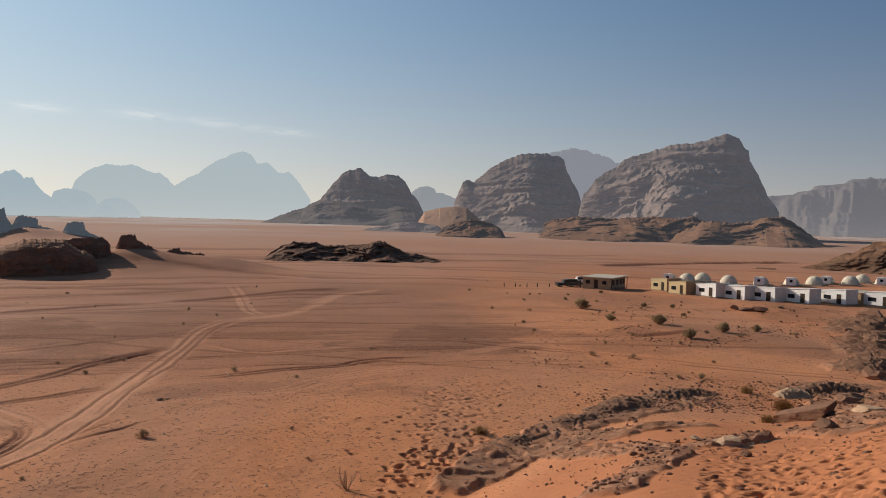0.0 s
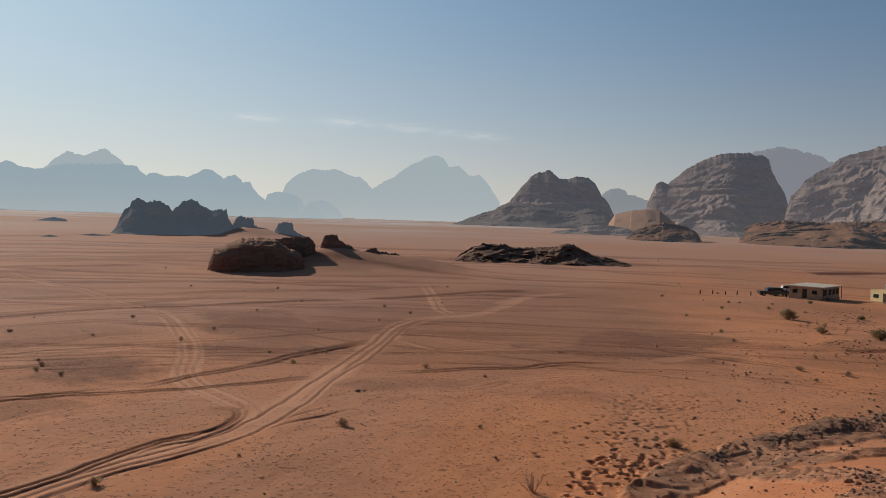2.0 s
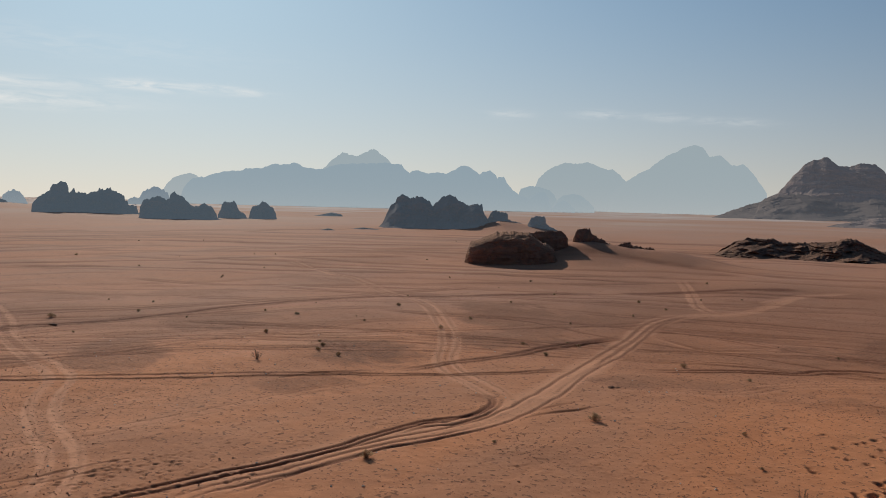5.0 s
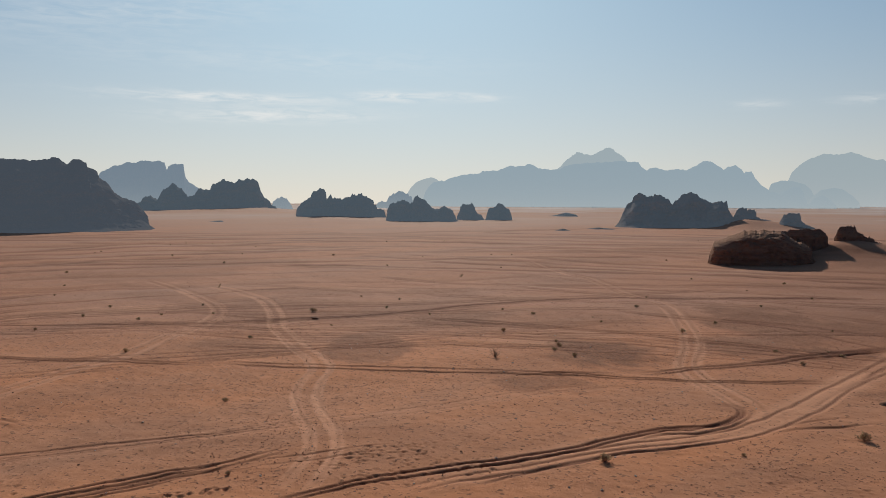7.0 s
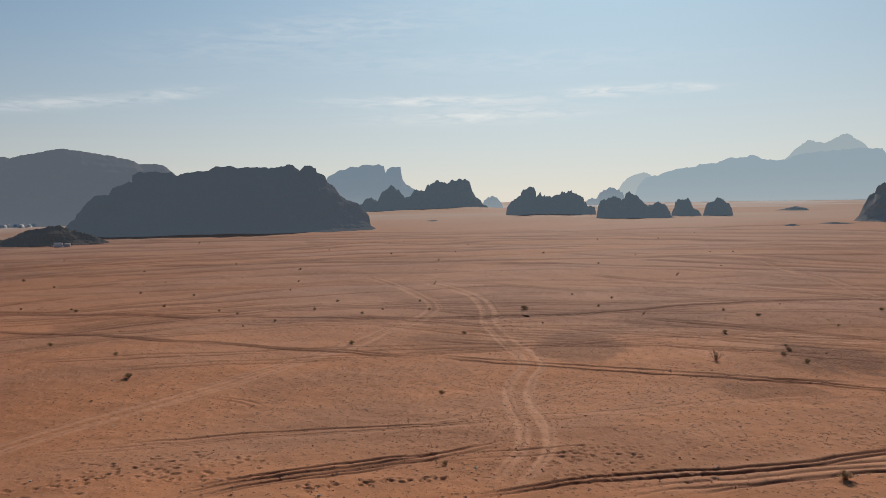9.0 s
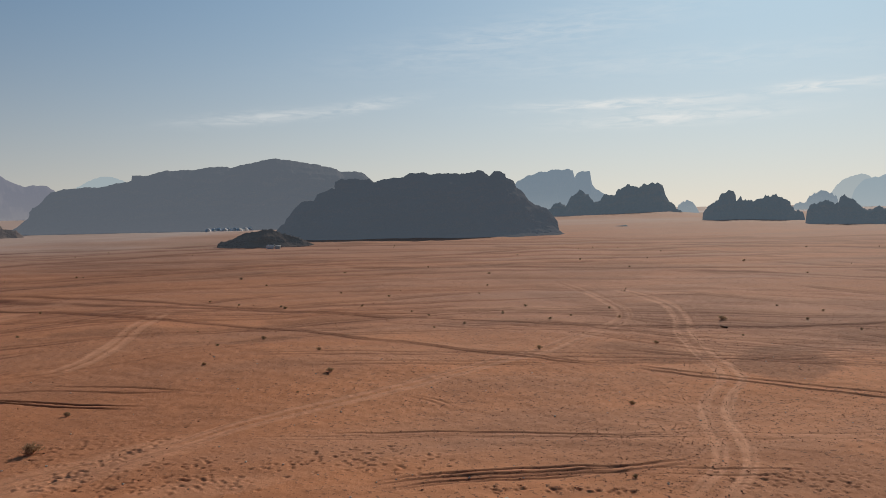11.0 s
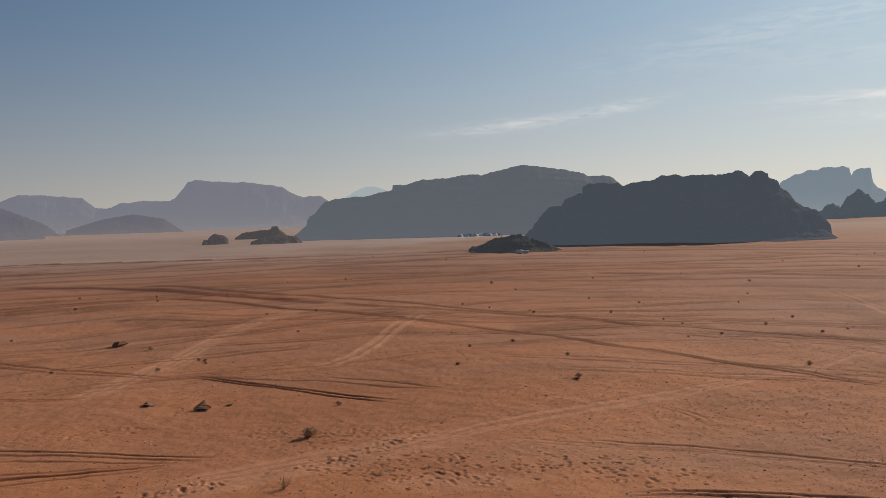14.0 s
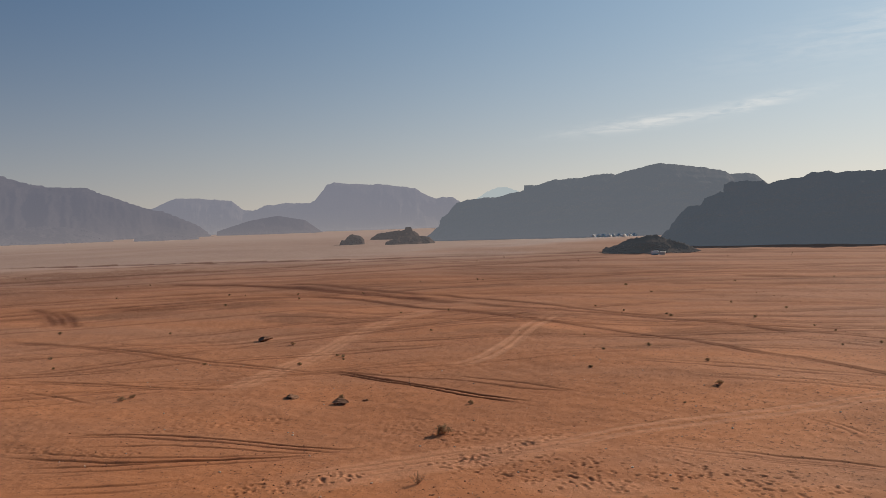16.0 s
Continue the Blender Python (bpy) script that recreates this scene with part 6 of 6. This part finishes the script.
for i in range(26):
    more.append((rnd.uniform(12, 70), rnd.uniform(95, 160), rnd.uniform(0.6, 1.5)))
plants.append(("DRY", more))
used = set()
for kind, spots in plants:
    for i, (x, y, w) in enumerate(spots):
        proto = KINDS[kind][i % len(KINDS[kind])]
        m = pose(x, y, gz(x, y), 0, 0, rnd.uniform(0, 360))
        s = w * rnd.uniform(0.72, 0.95) * (1.1 if kind == "GREEN" else 1.0)
        if proto.name in used:
            ob = copy_thing(proto, m)
        else:
            used.add(proto.name)
            ob = proto
            ob.matrix_world = m
        ob.scale = (s, s, s * rnd.uniform(0.8, 1.15))

# ---- camp ----
WHITE = plain("white_painted_panel", (0.88, 0.87, 0.84), 0.6, 0.05, 1.5)
CREAM = plain("cream_painted_panel", (0.66, 0.52, 0.30), 0.7, 0.07, 1.5)
# serves also as the white cabins' sides, greyed to show their shade
GREY_AND_SHADE = plain("grey_panel_and_side_shade", (0.72, 0.69, 0.63), 0.7, 0.08, 1.5)
TAN = plain("tan_canvas", (0.42, 0.29, 0.18), 0.9, 0.1, 2.0)
BROWNWALL = plain("brown_clad_wall", (0.42, 0.32, 0.21), 0.85, 0.12, 1.0)
ROOF = plain("pale_sheet_roof", (0.62, 0.55, 0.45), 0.7, 0.08, 1.0)
CANVAS = plain("white_dome_canvas", (0.76, 0.67, 0.53), 0.75, 0.10, 2.0)
GLASS = plain("dark_window_glass", (0.03, 0.035, 0.04), 0.15, 0.1, 1.0)
DARKWOOD = plain("dark_door_wood", (0.07, 0.05, 0.035), 0.6, 0.2, 4.0)
CONCRETE = plain("dusty_concrete", (0.36, 0.27, 0.20), 0.95, 0.12, 1.0)
CARPAINT = plain("dark_blue_car_paint", (0.035, 0.045, 0.06), 0.3, 0.1, 1.0, Coat_Weight=0.5)
CARWHITE = plain("white_car_paint", (0.7, 0.7, 0.7), 0.35, 0.05, 1.0)
RUBBER = plain("black_rubber", (0.02, 0.02, 0.02), 0.85, 0.2, 5.0)
STEEL = plain("dull_steel", (0.4, 0.4, 0.4), 0.4, 0.1, 5.0, Metallic=0.9)


def prism(bm, pts, y0, y1):
    """An upright outline in x and z, drawn out along y."""
    a = [bm.verts.new((x, y0, z)) for x, z in pts]
    b = [bm.verts.new((x, y1, z)) for x, z in pts]
    n = len(pts)
    bm.faces.new(a)
    bm.faces.new(b[::-1])
    for i in range(n):
        bm.faces.new((a[(i + 1) % n], a[i], b[i], b[(i + 1) % n]))
    bmesh.ops.recalc_face_normals(bm, faces=bm.faces)
    return bm


def cabin(label, wall, side, w=5.9, d=3.5, lo=2.5, hi=2.95):
    """A small camp cabin with a lean-to roof, window and door in its front (towards -y)."""
    root = tagged(new("camp_cabin"), label, "cabin", "camp cabins")
    part("plinth", boxed(-0.08, w + 0.08, -0.08, d + 0.08, -0.3, 0.12, 0.02), CONCRETE, root)
    part("front_wall", prism(bmesh.new(), [(0, 0.12), (w, 0.12), (w, hi), (0, lo)], 0, 0.12), wall, root)
    # sides get a darker material than the front, as painted shade
    part("body", prism(bmesh.new(), [(0.02, 0.12), (w - 0.02, 0.12), (w - 0.02, hi - 0.05), (0.02, lo - 0.05)], 0.123, d), side, root, "side walls coloured darker than the front for shade")
    k = (hi - lo) / w
    part("roof", prism(bmesh.new(), [(-0.12, lo - 0.12 * k + 0.003), (w + 0.12, hi + 0.12 * k + 0.003), (w + 0.12, hi + 0.12 * k + 0.1), (-0.12, lo - 0.12 * k + 0.1)], -0.12, d + 0.12), wall, root)
    win = part("window", boxed(0.16 * w, 0.44 * w, -0.03, 0.02, 0.85, 1.65, 0.01), DARKWOOD, root, "dark framed window")
    part("pane", boxed(0.16 * w + 0.06, 0.295 * w, -0.045, -0.033, 0.91, 1.59), GLASS, win)
    part("pane", boxed(0.305 * w, 0.44 * w - 0.06, -0.045, -0.033, 0.91, 1.59), GLASS, win)
    door = part("door", boxed(0.66 * w, 0.83 * w, -0.04, 0.02, 0.13, 1.98, 0.01), DARKWOOD, root, "dark wooden door")
    part("handle", boxed(0.68 * w, 0.69 * w, -0.09, -0.042, 0.95, 1.1), STEEL, door)
    part("step", boxed(0.62 * w, 0.87 * w, -0.7, -0.083, -0.2, 0.1, 0.02), CONCRETE, root)
    return root


def annex(label):
    root = tagged(new("canvas_annex"), label, "tent", "camp annexes")
    part("walls", boxed(0, 4.4, 0, 3.6, -0.2, 2.15, 0.03), TAN, root)
    part("roof", prism(bmesh.new(), [(-0.15, 2.153), (4.55, 2.153), (4.55, 2.22), (2.2, 2.55), (-0.15, 2.22)], -0.15, 3.75), ROOF, root, "pale sheet roof")
    return root


CABIN_TURN = -63.0
spots = [(55.0, 166.7), (59.3, 162.9), (64.1, 160.0), (69.7, 157.0), (76.5, 156.0), (84.4, 154.2)]
first = cabin("white cabin with dark window and door, side greyed for shade", WHITE, GREY_AND_SHADE)
first_annex = annex("tan canvas annex with pale roof behind a cabin")
for i, (x, y) in enumerate(spots):
    m = pose(x, y, gz(x, y) + 0.1, 0, 0, CABIN_TURN + (-3, 0, 2, 0, -2, 3)[i])
    ob = first if i == 0 else copy_thing(first, m)
    ob.matrix_world = m
    m = m @ pose(0.6, 5.6, 0)
    ob = first_annex if i == 0 else copy_thing(first_annex, m)
    ob.matrix_world = m
cream = cabin("cream cabin with dark window and tan side", CREAM, TAN, 5.2, 4.3, 2.5, 2.9)
for i, (x, y) in enumerate([(50.6, 171.8), (49.3, 181.5)]):
    m = pose(x, y, gz(x, y) + 0.1, 0, 0, CABIN_TURN)
    ob = cream if i == 0 else copy_thing(cream, m)
    ob.matrix_world = m


def dome(label, r, porch):
    """A canvas dome tent of panels with a boxy porch."""
    root = tagged(new("dome_tent"), label, "tent", "dome tents")
    part("deck", boxed(-r - 0.5, r + 0.5, -r - 1.6, r + 0.5, -0.3, 0.15, 0.03), CONCRETE, root, "dusty concrete deck")
    rings, sides = 7, 20
    for k in range(sides):
        bm = bmesh.new()
        a0, a1 = 6.28319 * k / sides + 0.006, 6.28319 * (k + 1) / sides - 0.006
        prev = None
        for j in range(rings + 1):
            e = 1.5708 * j / rings
            z, q = 0.16 + r * 1.04 * math.sin(e), r * max(0.02, math.cos(e))
            row = [bm.verts.new((q * math.cos(a), q * math.sin(a), z)) for a in (a0, a1)]
            if prev:
                bm.faces.new((prev[0], prev[1], row[1], row[0]))
            prev = row
        part("panel", bm, CANVAS, root)
    part("liner", boxed(-0.6 * r, 0.6 * r, -0.6 * r, 0.6 * r, 0.155, 0.5 * r), TAN, root, "tan inner lining")
    if porch:
        pr = part("porch", boxed(-1.2, 1.2, -r - 1.3, -0.75 * r, 0.153, 2.1, 0.03), WHITE, root, "white boxy porch")
        part("window", boxed(-0.35, 0.35, -r - 1.34, -r - 1.303, 0.9, 1.6), GLASS, pr, "dark window")
    return root


dome_a = dome("cream canvas dome tent with a white porch", 1.95, True)
dome_b = dome("cream canvas dome tent on a deck", 2.2, False)
DOMES = [(75.3, 202.4, 0), (84.2, 203.2, 1), (92.5, 204.0, 1), (100.1, 207.1, 0), (107.3, 214.7, 1), (111.9, 211.2, 0), (121.0, 222.0, 0), (122.3, 214.0, 1),
         (62.6, 211.9, 1), (66.4, 208.7, 0), (71.0, 210.0, 0)]
done = set()
for i, (x, y, p) in enumerate(DOMES):
    proto = dome_a if p else dome_b
    m = pose(x, y, gz(x, y) + 0.1, 0, 0, -40 + 7 * (i % 3))
    ob = proto if proto not in done else copy_thing(proto, m)
    done.add(proto)
    ob.matrix_world = m


def long_house():
    root = tagged(new("camp_building"), "long brown low building with a flat pale roof", "building")
    w, d, h = 6.6, 11.0, 2.5
    part("plinth", boxed(-0.1, w + 0.1, -0.1, d + 0.1, -0.4, 0.15, 0.03), CONCRETE, root)
    part("wall", boxed(0, w, 0, d, 0.153, h, 0.03), BROWNWALL, root)
    part("roof", boxed(-0.5, w + 0.5, -0.5, d + 0.5, h + 0.003, h + 0.22, 0.03), ROOF, root, "flat pale roof with overhang")
    for x in (0.7, 4.6):
        win = part("window", boxed(x, x + 1.0, -0.05, -0.003, 1.1, 1.9, 0.01), DARKWOOD, root, "dark window")
        part("pane", boxed(x + 0.07, x + 0.93, -0.065, -0.053, 1.17, 1.83), GLASS, win)
    part("door", boxed(2.7, 3.6, -0.05, -0.003, 0.16, 2.1, 0.01), DARKWOOD, root)
    for y in (1.0, 4.0, 6.5, 8.8):
        part("shutter", boxed(w + 0.003, w + 0.06, y, y + 1.6, 0.9, 2.1, 0.01), DARKWOOD, root, "dark wooden shutter")
    for x, y in ((-0.35, -0.35), (w + 0.35, -0.35), (w + 0.35, d + 0.35)):
        part("post", boxed(x - 0.06, x + 0.06, y - 0.06, y + 0.06, -0.3, h), DARKWOOD, root)
    return root


house = long_house()
house.matrix_world = pose(32.4, 177.0, gz(32.4, 177) + 0.1, 0, 0, -30)


def car(label, paint, tail):
    """An off-road car: body, cab, glass, lamps and wheels; tail: 'pickup' or 'wagon'."""
    root = tagged(new("car"), label, "car", "parked cars")
    body = [(-2.3, 0.45), (2.3, 0.45), (2.35, 0.95), (1.0, 1.08), (-2.3, 1.08)]
    b = part("body", prism(bmesh.new(), body, -0.88, 0.88), paint, root)
    x0 = -0.7 if tail == "pickup" else -2.2
    part("cab", prism(bmesh.new(), [(x0, 1.083), (1.0, 1.083), (0.35, 1.75), (x0 + 0.12, 1.78)], -0.78, 0.78), paint, root)
    for y in (-0.79, 0.783):
        part("window", prism(bmesh.new(), [(x0 + 0.2, 1.15), (0.75, 1.15), (0.3, 1.62), (x0 + 0.25, 1.65)], y, y + 0.007), GLASS, root)
    part("windscreen", prism(bmesh.new(), [(1.02, 1.1), (1.04, 1.1), (0.41, 1.72), (0.39, 1.72)], -0.68, 0.68), GLASS, root)
    for y in (-0.75, 0.5):
        part("headlight", boxed(2.33, 2.38, y, y + 0.25, 0.72, 0.9, 0.01), STEEL, b)
    for x in (-1.45, 1.45):
        for y in (-0.82, 0.82):
            bm = bmesh.new()
            bmesh.ops.create_cone(bm, cap_ends=True, segments=18, radius1=0.38, radius2=0.38, depth=0.26, matrix=pose(x, y, 0.38, 90))
            wh = part("wheel", bm, RUBBER, root)
            bm = bmesh.new()
            bmesh.ops.create_cone(bm, cap_ends=True, segments=14, radius1=0.22, radius2=0.2, depth=0.3, matrix=pose(x, y, 0.38, 90))
            part("rim", bm, STEEL, wh)
    return root


pickup = car("dark blue pickup parked beside the long building", CARPAINT, "pickup")
pickup.matrix_world = pose(29.5, 183.5, gz(29.5, 183.5), 0, 0, 12)
wagon = car("dark off-road car parked beside the building", CARPAINT, "wagon")
wagon.matrix_world = pose(32.0, 186.5, gz(32, 186.5), 0, 0, 20)
van = car("white off-road car behind the building", CARWHITE, "wagon")
van.matrix_world = pose(36.0, 194.0, gz(36, 194), 0, 0, 5)


def fence_post():
    root = tagged(new("fence_post"), "short dark wooden post standing in the sand", "post", "fence posts")
    bm = bmesh.new()
    bmesh.ops.create_cone(bm, cap_ends=True, segments=8, radius1=0.12, radius2=0.09, depth=1.1, matrix=pose(0, 0, 0.28, 3))
    part("shaft", bm, DARKWOOD, root)
    part("cap", boxed(-0.12, 0.12, -0.14, 0.10, 0.82, 0.88, 0.02), DARKWOOD, root)
    return root


post = fence_post()
for i, (x, y) in enumerate(((14.5, 178.0), (17.2, 179.0), (19.8, 178.4), (22.4, 180.0), (25.4, 181.2))):
    m = pose(x, y, gz(x, y), 0, 0, 40 * i)
    ob = post if i == 0 else copy_thing(post, m)
    ob.matrix_world = m


def small_dome(label):
    root = tagged(new("white_dome_tent"), label, "tent", "far camp tents")
    bm = bmesh.new()
    bmesh.ops.create_uvsphere(bm, u_segments=16, v_segments=10, radius=2.4)
    bmesh.ops.bisect_plane(bm, geom=bm.verts[:] + bm.edges[:] + bm.faces[:], plane_co=(0, 0, -0.2), plane_no=(0, 0, -1), clear_outer=True)
    part("shell", bm, WHITE, root)
    part("door", boxed(-0.6, 0.6, -2.75, -2.0, -0.2, 1.9, 0.02), GREY_AND_SHADE, root)
    return root


tent = small_dome("small white dome tent at the foot of the ridge")
for i in range(9):
    a = 96.0 - 0.36 * i - 0.07 * (i % 2)
    r = 640 + 6 * (i % 3)
    x, y = -math.sin(radians(a)) * r, math.cos(radians(a)) * r
    m = pose(x, y, gz(x, y), 0, 0, a)
    ob = tent if i == 0 else copy_thing(tent, m)
    ob.matrix_world = m


def water_tank():
    root = tagged(new("water_tank"), "small white tank and shelter before the dark butte", "tank")
    part("tank", boxed(-2.0, 1.0, -1, 1, 0, 1.6, 0.25), WHITE, root)
    part("shelter", boxed(1.3, 3.6, -1, 1, 0, 1.3, 0.1), GREY_AND_SHADE, root)
    return root


tank = water_tank()
tank.matrix_world = pose(-318, -9, gz(-318, -9), 0, 0, 90)
